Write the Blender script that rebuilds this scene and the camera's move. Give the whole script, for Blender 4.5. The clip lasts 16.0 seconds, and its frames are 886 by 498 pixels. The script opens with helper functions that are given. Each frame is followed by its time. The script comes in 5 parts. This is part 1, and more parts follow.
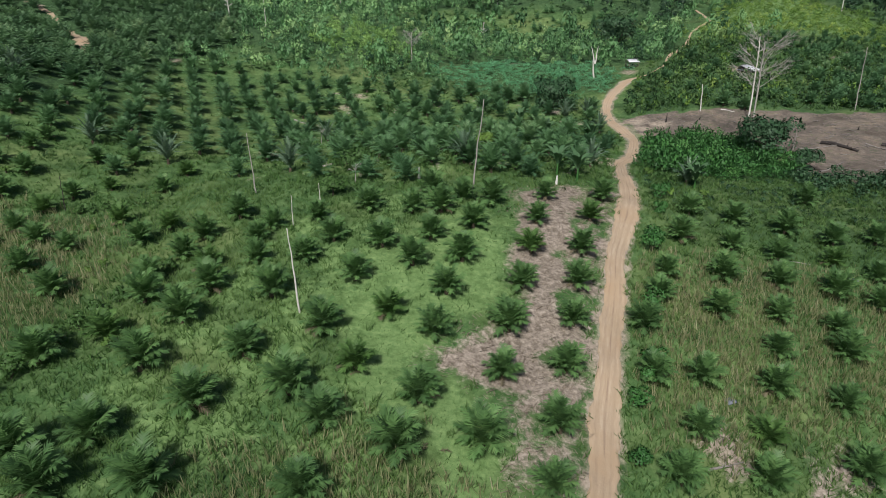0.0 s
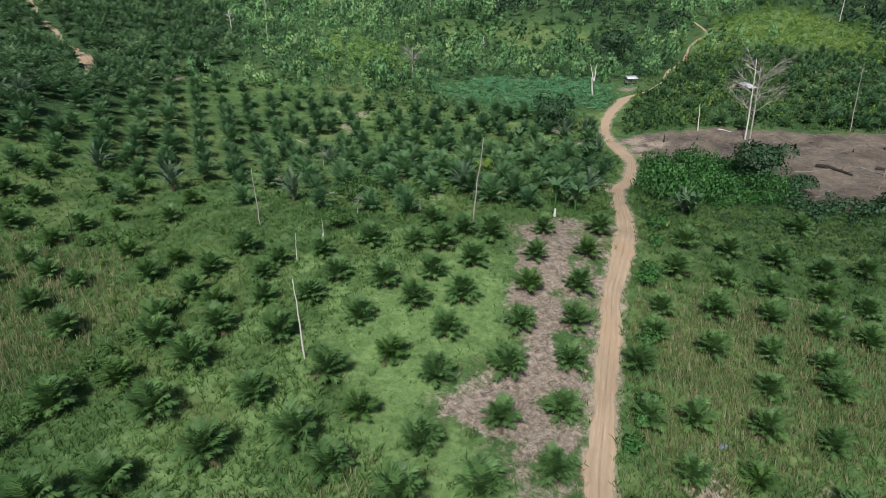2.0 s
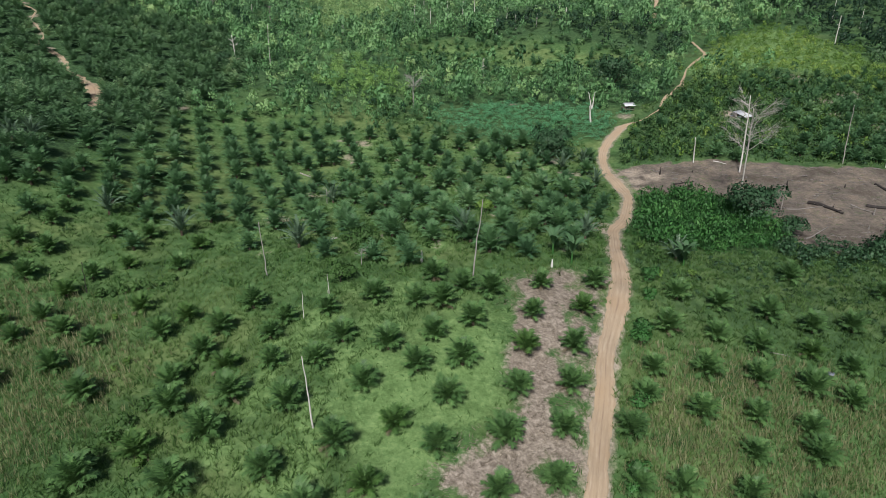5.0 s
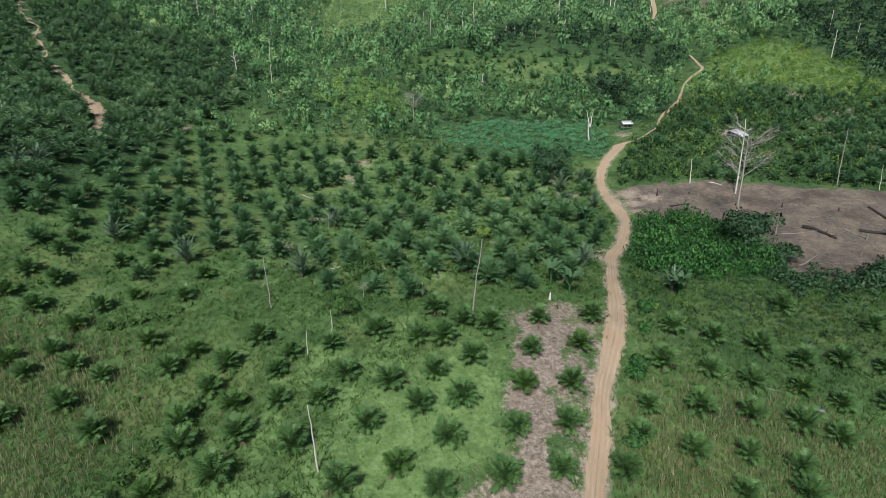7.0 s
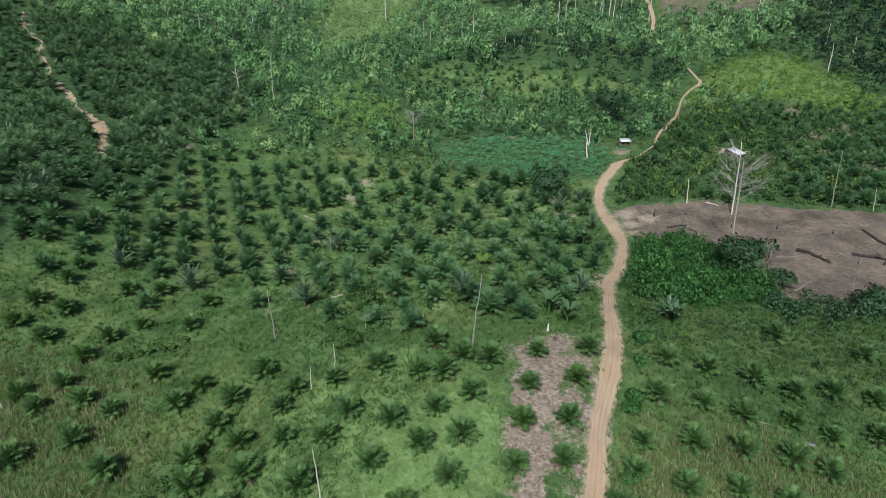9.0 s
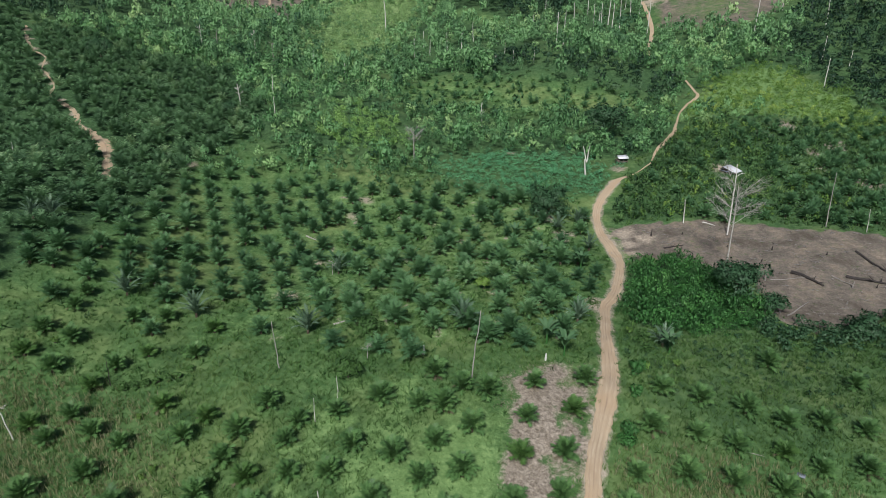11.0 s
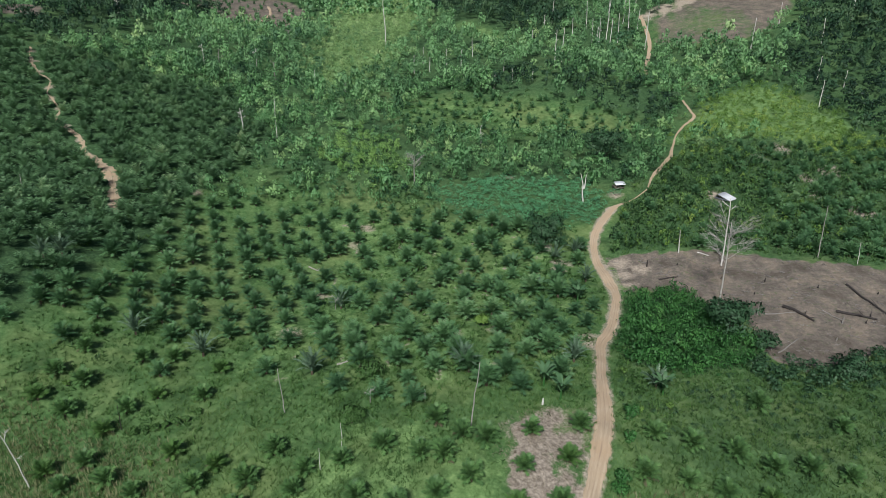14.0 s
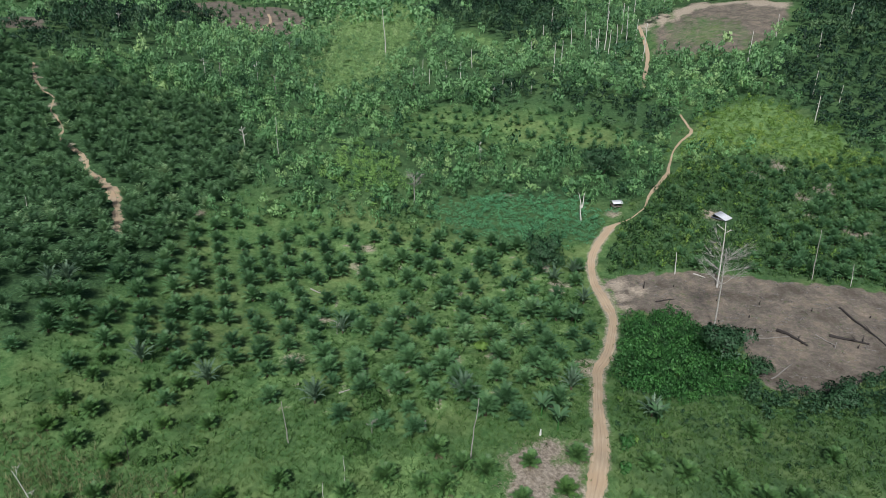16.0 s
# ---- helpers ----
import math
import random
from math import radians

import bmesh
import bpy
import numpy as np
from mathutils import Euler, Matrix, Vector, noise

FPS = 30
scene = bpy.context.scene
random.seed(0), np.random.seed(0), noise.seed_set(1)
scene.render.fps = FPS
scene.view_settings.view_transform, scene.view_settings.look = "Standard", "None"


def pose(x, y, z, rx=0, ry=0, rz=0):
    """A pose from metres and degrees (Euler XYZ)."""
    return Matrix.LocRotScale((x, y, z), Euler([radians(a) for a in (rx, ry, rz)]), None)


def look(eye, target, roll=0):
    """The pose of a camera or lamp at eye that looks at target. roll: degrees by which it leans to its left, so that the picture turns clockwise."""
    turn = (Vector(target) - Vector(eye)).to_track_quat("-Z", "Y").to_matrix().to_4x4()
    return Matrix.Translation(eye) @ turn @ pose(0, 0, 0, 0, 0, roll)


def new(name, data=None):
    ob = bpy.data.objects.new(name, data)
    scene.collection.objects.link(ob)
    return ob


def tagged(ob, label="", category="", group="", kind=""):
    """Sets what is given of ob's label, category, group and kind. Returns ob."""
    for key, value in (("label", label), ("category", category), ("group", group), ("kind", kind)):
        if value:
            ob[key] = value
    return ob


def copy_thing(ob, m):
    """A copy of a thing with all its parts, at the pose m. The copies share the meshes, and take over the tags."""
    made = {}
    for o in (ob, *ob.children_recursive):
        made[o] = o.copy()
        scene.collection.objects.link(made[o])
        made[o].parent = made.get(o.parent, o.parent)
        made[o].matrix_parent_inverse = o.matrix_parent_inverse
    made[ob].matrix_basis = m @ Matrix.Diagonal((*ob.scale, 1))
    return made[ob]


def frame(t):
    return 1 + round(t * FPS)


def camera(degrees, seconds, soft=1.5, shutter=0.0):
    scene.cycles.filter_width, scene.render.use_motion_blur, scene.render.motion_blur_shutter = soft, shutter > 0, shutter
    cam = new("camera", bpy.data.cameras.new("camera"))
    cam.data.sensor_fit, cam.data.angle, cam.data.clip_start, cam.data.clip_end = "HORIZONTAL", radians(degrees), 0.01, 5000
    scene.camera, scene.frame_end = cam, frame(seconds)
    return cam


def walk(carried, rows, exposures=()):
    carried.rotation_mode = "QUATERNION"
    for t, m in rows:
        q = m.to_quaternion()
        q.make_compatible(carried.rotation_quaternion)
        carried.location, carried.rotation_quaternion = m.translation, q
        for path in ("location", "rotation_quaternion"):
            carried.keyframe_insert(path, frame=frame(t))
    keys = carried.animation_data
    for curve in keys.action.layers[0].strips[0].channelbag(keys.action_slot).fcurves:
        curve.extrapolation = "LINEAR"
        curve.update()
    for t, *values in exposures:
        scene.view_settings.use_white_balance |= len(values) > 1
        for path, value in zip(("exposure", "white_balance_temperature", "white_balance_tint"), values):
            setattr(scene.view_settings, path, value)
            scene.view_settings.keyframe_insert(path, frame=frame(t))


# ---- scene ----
cam = camera(70.2, 16.0, soft=0.9)
METRES, EYE, TILT, LEAN, TURN = 68.0, 39.5, -22.0, 0.0, 0.0
EXPOSURE = -0.05
ROWS = [
    (0.0, 0.0, 0.0, 0.0, 0.0, 0.0, -0.0),
    (0.5, -0.0003, -0.0089, 0.0223, -0.0, -0.02, -0.0),
    (1.0, -0.0006, -0.019, 0.0478, 0.01, -0.03, -0.01),
    (1.5, -0.0006, -0.0299, 0.0747, 0.02, -0.05, -0.0),
    (2.0, -0.0007, -0.0407, 0.1014, 0.02, -0.07, -0.0),
    (2.5, -0.0013, -0.0519, 0.1294, 0.02, -0.1, 0.0),
    (3.0, -0.0015, -0.0634, 0.1578, 0.04, -0.11, 0.01),
    (3.5, -0.002, -0.0754, 0.1872, 0.04, -0.13, 0.02),
    (4.0, -0.0022, -0.0868, 0.215, 0.04, -0.15, 0.03),
    (6.5, -0.0048, -0.1441, 0.3563, 0.02, -0.22, 0.08),
    (7.0, -0.0053, -0.1559, 0.3852, 0.0, -0.24, 0.09),
    (7.5, -0.0058, -0.1668, 0.4126, -0.0, -0.26, 0.1),
    (8.0, -0.0059, -0.178, 0.4416, -0.01, -0.28, 0.1),
    (8.5, -0.0062, -0.1904, 0.4713, -0.01, -0.29, 0.11),
    (9.0, -0.0069, -0.2023, 0.5004, -0.02, -0.32, 0.11),
    (11.5, -0.0085, -0.2619, 0.6433, -0.06, -0.42, 0.13),
    (12.0, -0.0086, -0.2737, 0.6725, -0.07, -0.43, 0.13),
    (12.5, -0.0092, -0.2856, 0.7028, -0.08, -0.46, 0.13),
    (13.0, -0.0108, -0.2982, 0.732, -0.09, -0.48, 0.14),
    (13.5, -0.0095, -0.3097, 0.7626, -0.08, -0.49, 0.14),
    (14.0, -0.0109, -0.3221, 0.7943, -0.1, -0.51, 0.16),
    (14.5, -0.0111, -0.3352, 0.8273, -0.11, -0.54, 0.18),
    (15.0, -0.011, -0.348, 0.8591, -0.11, -0.55, 0.17),
    (15.5, -0.0117, -0.3609, 0.893, -0.14, -0.56, 0.19),
    (16.0, -0.012, -0.3747, 0.9269, -0.14, -0.58, 0.2),
]
walk(cam, [(t, pose(0, 0, EYE, TILT, LEAN, TURN) @ pose(METRES * x, METRES * y, METRES * z, 90 + pitch, roll, yaw)) for t, x, y, z, yaw, pitch, roll in ROWS], [(0.0, EXPOSURE, 6420, 15), (16.0, EXPOSURE, 6150, 11)])

# ---- world, sun, exposure ----
SUN_HEIGHT, SUN_FROM = 46.0, (-0.22, -0.975)      # degrees up; the ground direction that the sun stands in
world = bpy.data.worlds.new("sky")
scene.world = world
world.use_nodes = True
sky = world.node_tree.nodes.new("ShaderNodeTexSky")
sky.sky_type, sky.sun_disc = "NISHITA", False
sky.sun_elevation = radians(SUN_HEIGHT)
sky.sun_rotation = math.atan2(SUN_FROM[0], SUN_FROM[1])
sky.air_density, sky.dust_density = 1.0, 2.0
world.node_tree.links.new(sky.outputs[0], world.node_tree.nodes["Background"].inputs[0])
world.node_tree.nodes["Background"].inputs[1].default_value = 0.054
sun = new("sun", bpy.data.lights.new("sun", "SUN"))
sun.data.energy, sun.data.angle, sun.data.color = 4.35, radians(8.0), (1.0, 0.965, 0.90)
sun.matrix_world = look((SUN_FROM[0] * 300, SUN_FROM[1] * 300, 300 * math.tan(radians(SUN_HEIGHT))), (0, 0, 0))


# ---- materials ----
def blank(name):
    mat = bpy.data.materials.new(name)
    mat.use_nodes = True
    return mat, mat.node_tree.nodes, mat.node_tree.links, mat.node_tree.nodes["Principled BSDF"]


def ramp_node(nodes, stops):
    r = nodes.new("ShaderNodeValToRGB")
    while len(r.color_ramp.elements) < len(stops):
        r.color_ramp.elements.new(0.5)
    for e, (p, c) in zip(r.color_ramp.elements, stops):
        e.position, e.color = p, (*c, 1)
    return r


def mix_node(nodes, links, fac, a, b, kind="MIX"):
    m = nodes.new("ShaderNodeMix")
    m.data_type, m.blend_type = "RGBA", kind
    for sock, v in ((m.inputs[0], fac), (m.inputs[6], a), (m.inputs[7], b)):
        if isinstance(v, bpy.types.NodeSocket):
            links.new(v, sock)
        elif isinstance(v, (int, float)):
            sock.default_value = v
        else:
            sock.default_value = (*v, 1)
    return m.outputs[2]


def noise_node(nodes, links, scale, detail=4.0, rough=0.6, coords=None):
    n = nodes.new("ShaderNodeTexNoise")
    n.inputs["Scale"].default_value, n.inputs["Detail"].default_value, n.inputs["Roughness"].default_value = scale, detail, rough
    if coords:
        links.new(coords, n.inputs["Vector"])
    return n.outputs[0]


def sharpen(nodes, links, value, low, high):
    m = nodes.new("ShaderNodeMapRange")
    m.inputs[1].default_value, m.inputs[2].default_value = low, high
    links.new(value, m.inputs[0])
    return m.outputs[0]


def leaf_material(name, dark, light, tip=None, rough=0.55, object_random=False, through_light=0.22, leaf_change=0.24, grain=0.0, patchy=1.0, steep=0.0):
    """Foliage: colour varies leaf by leaf, plant by plant, and in large drifts."""
    mat, nodes, links, bsdf = blank(name)
    geo = nodes.new("ShaderNodeNewGeometry")
    col = ramp_node(nodes, [(steep, dark), (0.75 - 0.5 * steep, light), (1.0 - 0.4 * steep, tip or light)])
    if object_random:
        info = nodes.new("ShaderNodeObjectInfo")
        plant = info.outputs["Random"]
    else:
        at = nodes.new("ShaderNodeAttribute")
        at.attribute_name = "tint"
        plant = at.outputs["Fac"]
    add = nodes.new("ShaderNodeMath")
    add.operation = "MULTIPLY_ADD"
    links.new(geo.outputs["Random Per Island"], add.inputs[0])
    add.inputs[1].default_value = leaf_change
    half = nodes.new("ShaderNodeMath")
    half.operation = "MULTIPLY"
    links.new(plant, half.inputs[0])
    half.inputs[1].default_value = max(0.2, 0.70 - leaf_change - 0.25 * (patchy - 1))
    links.new(half.outputs[0], add.inputs[2])
    drift = nodes.new("ShaderNodeMath")
    drift.operation = "MULTIPLY_ADD"
    drift.use_clamp = True
    links.new(sharpen(nodes, links, noise_node(nodes, links, 0.03, 4, 0.6, geo.outputs["Position"]), 0.3, 0.7), drift.inputs[0])
    drift.inputs[1].default_value = 0.20 * (0.5 + 0.5 * patchy)
    links.new(add.outputs[0], drift.inputs[2])
    wide = nodes.new("ShaderNodeMath")
    wide.operation = "MULTIPLY_ADD"
    wide.use_clamp = True
    links.new(sharpen(nodes, links, noise_node(nodes, links, 0.009, 3, 0.5, geo.outputs["Position"]), 0.35, 0.65), wide.inputs[0])
    wide.inputs[1].default_value = 0.16 * patchy
    links.new(drift.outputs[0], wide.inputs[2])
    links.new(wide.outputs[0], col.inputs[0])
    colour = col.outputs[0]
    if grain:
        speck = noise_node(nodes, links, grain, 5, 0.75, geo.outputs["Position"])
        shade = ramp_node(nodes, [(0.36, (0.40, 0.44, 0.42)), (0.5, (1.0, 1.0, 1.0)), (0.64, (1.65, 1.55, 1.45))])
        links.new(speck, shade.inputs[0])
        colour = mix_node(nodes, links, 1.0, colour, shade.outputs[0], "MULTIPLY")
        b = nodes.new("ShaderNodeBump")
        b.inputs["Strength"].default_value, b.inputs["Distance"].default_value = 0.8, 0.5
        links.new(speck, b.inputs["Height"])
        links.new(b.outputs[0], bsdf.inputs["Normal"])
    links.new(colour, bsdf.inputs["Base Color"])
    bsdf.inputs["Roughness"].default_value = rough
    bsdf.inputs["Specular IOR Level"].default_value = 0.3
    tr = nodes.new("ShaderNodeBsdfTranslucent")
    links.new(colour, tr.inputs[0])
    mx = nodes.new("ShaderNodeMixShader")
    mx.inputs[0].default_value = through_light
    links.new(bsdf.outputs[0], mx.inputs[1])
    links.new(tr.outputs[0], mx.inputs[2])
    links.new(mx.outputs[0], nodes["Material Output"].inputs[0])
    return mat


def plain_material(name, dark, light, scale=3.0, rough=0.8, metal=0.0, bump=0.3):
    mat, nodes, links, bsdf = blank(name)
    tc = nodes.new("ShaderNodeTexCoord").outputs["Object"]
    n1 = noise_node(nodes, links, scale, 5, 0.65, tc)
    n2 = noise_node(nodes, links, scale * 0.17, 3, 0.5, tc)
    c = ramp_node(nodes, [(0.3, dark), (0.7, light)])
    links.new(n1, c.inputs[0])
    out = mix_node(nodes, links, n2, c.outputs[0], [0.75 * v for v in dark])
    out = mix_node(nodes, links, 0.35, c.outputs[0], out)
    links.new(out, bsdf.inputs["Base Color"])
    bsdf.inputs["Roughness"].default_value, bsdf.inputs["Metallic"].default_value = rough, metal
    b = nodes.new("ShaderNodeBump")
    b.inputs["Strength"].default_value = bump
    links.new(n1, b.inputs["Height"])
    links.new(b.outputs[0], bsdf.inputs["Normal"])
    return mat


def ground_material():
    mat, nodes, links, bsdf = blank("grassland")
    tc = nodes.new("ShaderNodeTexCoord").outputs["Object"]
    big = noise_node(nodes, links, 0.035, 4, 0.6, tc)
    mid = noise_node(nodes, links, 0.22, 5, 0.65, tc)
    fine = noise_node(nodes, links, 1.1, 8, 0.8, tc)
    at = nodes.new("ShaderNodeAttribute")
    at.attribute_name = "cover"
    sep = nodes.new("ShaderNodeSeparateColor")
    links.new(at.outputs["Color"], sep.inputs[0])
    at2 = nodes.new("ShaderNodeAttribute")
    at2.attribute_name = "cover_more"
    sep2 = nodes.new("ShaderNodeSeparateColor")
    links.new(at2.outputs["Color"], sep2.inputs[0])

    def frayed(sock, amount=0.5):
        """A mask whose edge is broken up by the fine noise."""
        m = nodes.new("ShaderNodeMath")
        m.operation = "MULTIPLY_ADD"
        links.new(mid, m.inputs[0])
        m.inputs[1].default_value = amount
        links.new(sock, m.inputs[2])
        m2 = nodes.new("ShaderNodeMath")
        m2.operation = "MULTIPLY_ADD"
        links.new(fine, m2.inputs[0])
        m2.inputs[1].default_value = amount
        links.new(m.outputs[0], m2.inputs[2])
        return sharpen(nodes, links, m2.outputs[0], 0.42 + amount, 0.62 + amount)

    grass = ramp_node(nodes, [(0.36, (0.027, 0.064, 0.020)), (0.5, (0.074, 0.150, 0.046)), (0.64, (0.160, 0.236, 0.096))])
    links.new(fine, grass.inputs[0])
    drift = ramp_node(nodes, [(0.35, (0.046, 0.120, 0.040)), (0.6, (0.098, 0.175, 0.066))])
    links.new(mid, drift.inputs[0])
    col = mix_node(nodes, links, 0.5, grass.outputs[0], drift.outputs[0])
    col = mix_node(nodes, links, sharpen(nodes, links, big, 0.47, 0.66), col, (0.138, 0.196, 0.072))
    col = mix_node(nodes, links, sharpen(nodes, links, noise_node(nodes, links, 0.075, 5, 0.65, tc), 0.52, 0.68), col, (0.036, 0.080, 0.028))
    # closely cut, bright grass; this tone also paints sun patches on two hills
    cut = ramp_node(nodes, [(0.35, (0.096, 0.182, 0.060)), (0.65, (0.178, 0.285, 0.106))])
    links.new(fine, cut.inputs[0])
    col = mix_node(nodes, links, frayed(sep.outputs[1], 0.35), col, cut.outputs[0])
    # wood floor and undergrowth, darkened to stand for the shade below dense leaves
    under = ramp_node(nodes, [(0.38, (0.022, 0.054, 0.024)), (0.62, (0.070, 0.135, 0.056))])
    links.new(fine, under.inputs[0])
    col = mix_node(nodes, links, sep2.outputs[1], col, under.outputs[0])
    mottle = ramp_node(nodes, [(0.34, (0.62, 0.66, 0.60)), (0.5, (1.0, 1.0, 1.0)), (0.66, (1.42, 1.32, 1.40))])
    links.new(noise_node(nodes, links, 0.42, 7, 0.72, tc), mottle.inputs[0])
    col = mix_node(nodes, links, 0.9, col, mottle.outputs[0], "MULTIPLY")
    # dead cut stalks
    dead = ramp_node(nodes, [(0.36, (0.120, 0.102, 0.080)), (0.5, (0.262, 0.226, 0.184)), (0.64, (0.440, 0.390, 0.325))])
    links.new(fine, dead.inputs[0])
    col = mix_node(nodes, links, frayed(sep.outputs[0], 0.8), col, dead.outputs[0])
    # cleared and burnt soil
    burnt = ramp_node(nodes, [(0.37, (0.080, 0.068, 0.058)), (0.5, (0.150, 0.130, 0.110)), (0.63, (0.250, 0.220, 0.184))])
    bsum = nodes.new("ShaderNodeMath")
    bsum.operation = "ADD"
    links.new(noise_node(nodes, links, 3.4, 7, 0.85, tc), bsum.inputs[0])
    links.new(noise_node(nodes, links, 0.8, 7, 0.85, tc), bsum.inputs[1])
    half = nodes.new("ShaderNodeMath")
    half.operation = "MULTIPLY"
    links.new(bsum.outputs[0], half.inputs[0])
    half.inputs[1].default_value = 0.5
    links.new(half.outputs[0], burnt.inputs[0])
    weedy = mix_node(nodes, links, sharpen(nodes, links, noise_node(nodes, links, 0.55, 8, 0.85, tc), 0.54, 0.66), burnt.outputs[0], (0.075, 0.110, 0.045))
    tone = ramp_node(nodes, [(0.36, (0.70, 0.68, 0.66)), (0.5, (1.0, 1.0, 1.0)), (0.64, (1.45, 1.38, 1.28))])
    links.new(noise_node(nodes, links, 0.11, 6, 0.7, tc), tone.inputs[0])
    weedy = mix_node(nodes, links, 1.0, weedy, tone.outputs[0], "MULTIPLY")
    col = mix_node(nodes, links, frayed(sep.outputs[2], 0.4), col, weedy)
    # bare sandy earth
    sand = ramp_node(nodes, [(0.36, (0.26, 0.215, 0.165)), (0.64, (0.46, 0.400, 0.320))])
    links.new(fine, sand.inputs[0])
    col = mix_node(nodes, links, frayed(sep2.outputs[0], 0.45), col, sand.outputs[0])
    links.new(col, bsdf.inputs["Base Color"])
    bsdf.inputs["Roughness"].default_value = 0.95
    bsdf.inputs["Specular IOR Level"].default_value = 0.1
    b = nodes.new("ShaderNodeBump")
    b.inputs["Strength"].default_value, b.inputs["Distance"].default_value = 0.35, 0.3
    links.new(fine, b.inputs["Height"])
    links.new(b.outputs[0], bsdf.inputs["Normal"])
    return mat


def road_material():
    mat, nodes, links, bsdf = blank("sandy_track")
    tc = nodes.new("ShaderNodeTexCoord").outputs["Object"]
    uv = nodes.new("ShaderNodeAttribute")
    uv.attribute_name = "across"
    lane = nodes.new("ShaderNodeAttribute")
    lane.attribute_name = "lane"
    worn = noise_node(nodes, links, 1.0, 5, 0.7, lane.outputs["Vector"])
    fine = noise_node(nodes, links, 2.2, 6, 0.7, tc)
    mid = noise_node(nodes, links, 0.16, 4, 0.6, tc)
    c = ramp_node(nodes, [(0.25, (0.33, 0.250, 0.165)), (0.55, (0.445, 0.352, 0.244)), (0.8, (0.535, 0.452, 0.338))])
    links.new(worn, c.inputs[0])
    col = mix_node(nodes, links, sharpen(nodes, links, mid, 0.4, 0.7), c.outputs[0], (0.405, 0.300, 0.192))
    # darker ruts and a weedy middle strip, broken along the way
    rut = sharpen(nodes, links, uv.outputs["Fac"], 0.35, 0.9)
    streak = nodes.new("ShaderNodeMath")
    streak.operation = "MULTIPLY"
    links.new(rut, streak.inputs[0])
    links.new(sharpen(nodes, links, worn, 0.43, 0.55), streak.inputs[1])
    col = mix_node(nodes, links, streak.outputs[0], col, (0.285, 0.205, 0.140))
    links.new(col, bsdf.inputs["Base Color"])
    bsdf.inputs["Roughness"].default_value = 0.95
    b = nodes.new("ShaderNodeBump")
    b.inputs["Strength"].default_value, b.inputs["Distance"].default_value = 0.6, 0.15
    links.new(fine, b.inputs["Height"])
    links.new(b.outputs[0], bsdf.inputs["Normal"])
    return mat


M_GROUND, M_ROAD = ground_material(), road_material()
M_FROND = leaf_material("palm_frond", (0.040, 0.102, 0.038), (0.156, 0.308, 0.102), (0.310, 0.445, 0.170), object_random=True, through_light=0.38, rough=0.48)
M_FROND_FAR = leaf_material("palm_frond_far", (0.034, 0.094, 0.044), (0.116, 0.255, 0.108), (0.250, 0.390, 0.185), through_light=0.32, leaf_change=0.16)
# Hillside copy of the far frond: dark end lowered as shade, blue raised as haze.
M_FROND_HILL = leaf_material("shaded_hill_frond", (0.026, 0.072, 0.034), (0.122, 0.242, 0.104), (0.300, 0.425, 0.205), through_light=0.28, leaf_change=0.16)
M_FROND_LIGHT = leaf_material("light_palm_frond", (0.040, 0.104, 0.030), (0.142, 0.280, 0.078), (0.280, 0.400, 0.140), object_random=True, through_light=0.42, rough=0.5)
M_FROND_GROWN = leaf_material("grown_palm_frond", (0.030, 0.088, 0.040), (0.132, 0.272, 0.112), (0.290, 0.430, 0.205), object_random=True, through_light=0.30, rough=0.45, leaf_change=0.18)
M_FROND_PALE = leaf_material("pale_frond", (0.052, 0.105, 0.062), (0.150, 0.240, 0.150), (0.40, 0.50, 0.37), object_random=True)
M_FROND_DRY = leaf_material("dry_frond", (0.095, 0.082, 0.050), (0.190, 0.165, 0.105), object_random=True)
M_BANANA = leaf_material("banana_leaf", (0.045, 0.115, 0.050), (0.100, 0.200, 0.090), (0.22, 0.31, 0.19), object_random=True)
M_STEM = plain_material("palm_stem", (0.045, 0.035, 0.022), (0.120, 0.095, 0.060), 6.0)
M_BARK = plain_material("tree_bark", (0.060, 0.048, 0.035), (0.150, 0.125, 0.095), 4.0)
M_DEAD = plain_material("dead_wood", (0.52, 0.50, 0.46), (0.78, 0.76, 0.72), 2.5)
M_WHITE = plain_material("bleached_wood", (0.66, 0.65, 0.62), (0.82, 0.81, 0.78), 2.5)
M_GREY = plain_material("grey_dead_wood", (0.17, 0.155, 0.14), (0.34, 0.32, 0.29), 2.5)
M_PALE_GREY = plain_material("weathered_wood", (0.26, 0.245, 0.225), (0.46, 0.44, 0.41), 2.5)
M_TWIG = plain_material("bare_branch", (0.30, 0.285, 0.26), (0.52, 0.50, 0.46), 2.5)
M_CHAR = plain_material("charred_wood", (0.012, 0.010, 0.009), (0.060, 0.050, 0.045), 3.0)
M_GRASS = leaf_material("rough_grass", (0.064, 0.150, 0.042), (0.168, 0.286, 0.090), (0.33, 0.40, 0.17), rough=0.7, through_light=0.55)
M_REED = leaf_material("dry_reed", (0.130, 0.190, 0.068), (0.400, 0.405, 0.225), (0.72, 0.66, 0.48), rough=0.75, through_light=0.52)
M_CUT = leaf_material("cut_grass", (0.090, 0.180, 0.054), (0.168, 0.275, 0.098), rough=0.7, through_light=0.45)
M_STALK = leaf_material("dead_stalk", (0.145, 0.120, 0.090), (0.375, 0.325, 0.255), rough=0.85, through_light=0.45)
M_COVER = leaf_material("creeper", (0.014, 0.062, 0.018), (0.066, 0.205, 0.050), (0.130, 0.300, 0.078), leaf_change=0.20, steep=0.15)
M_TEAL = leaf_material("bracken", (0.070, 0.220, 0.108), (0.165, 0.455, 0.215), (0.25, 0.540, 0.28), leaf_change=0.16)
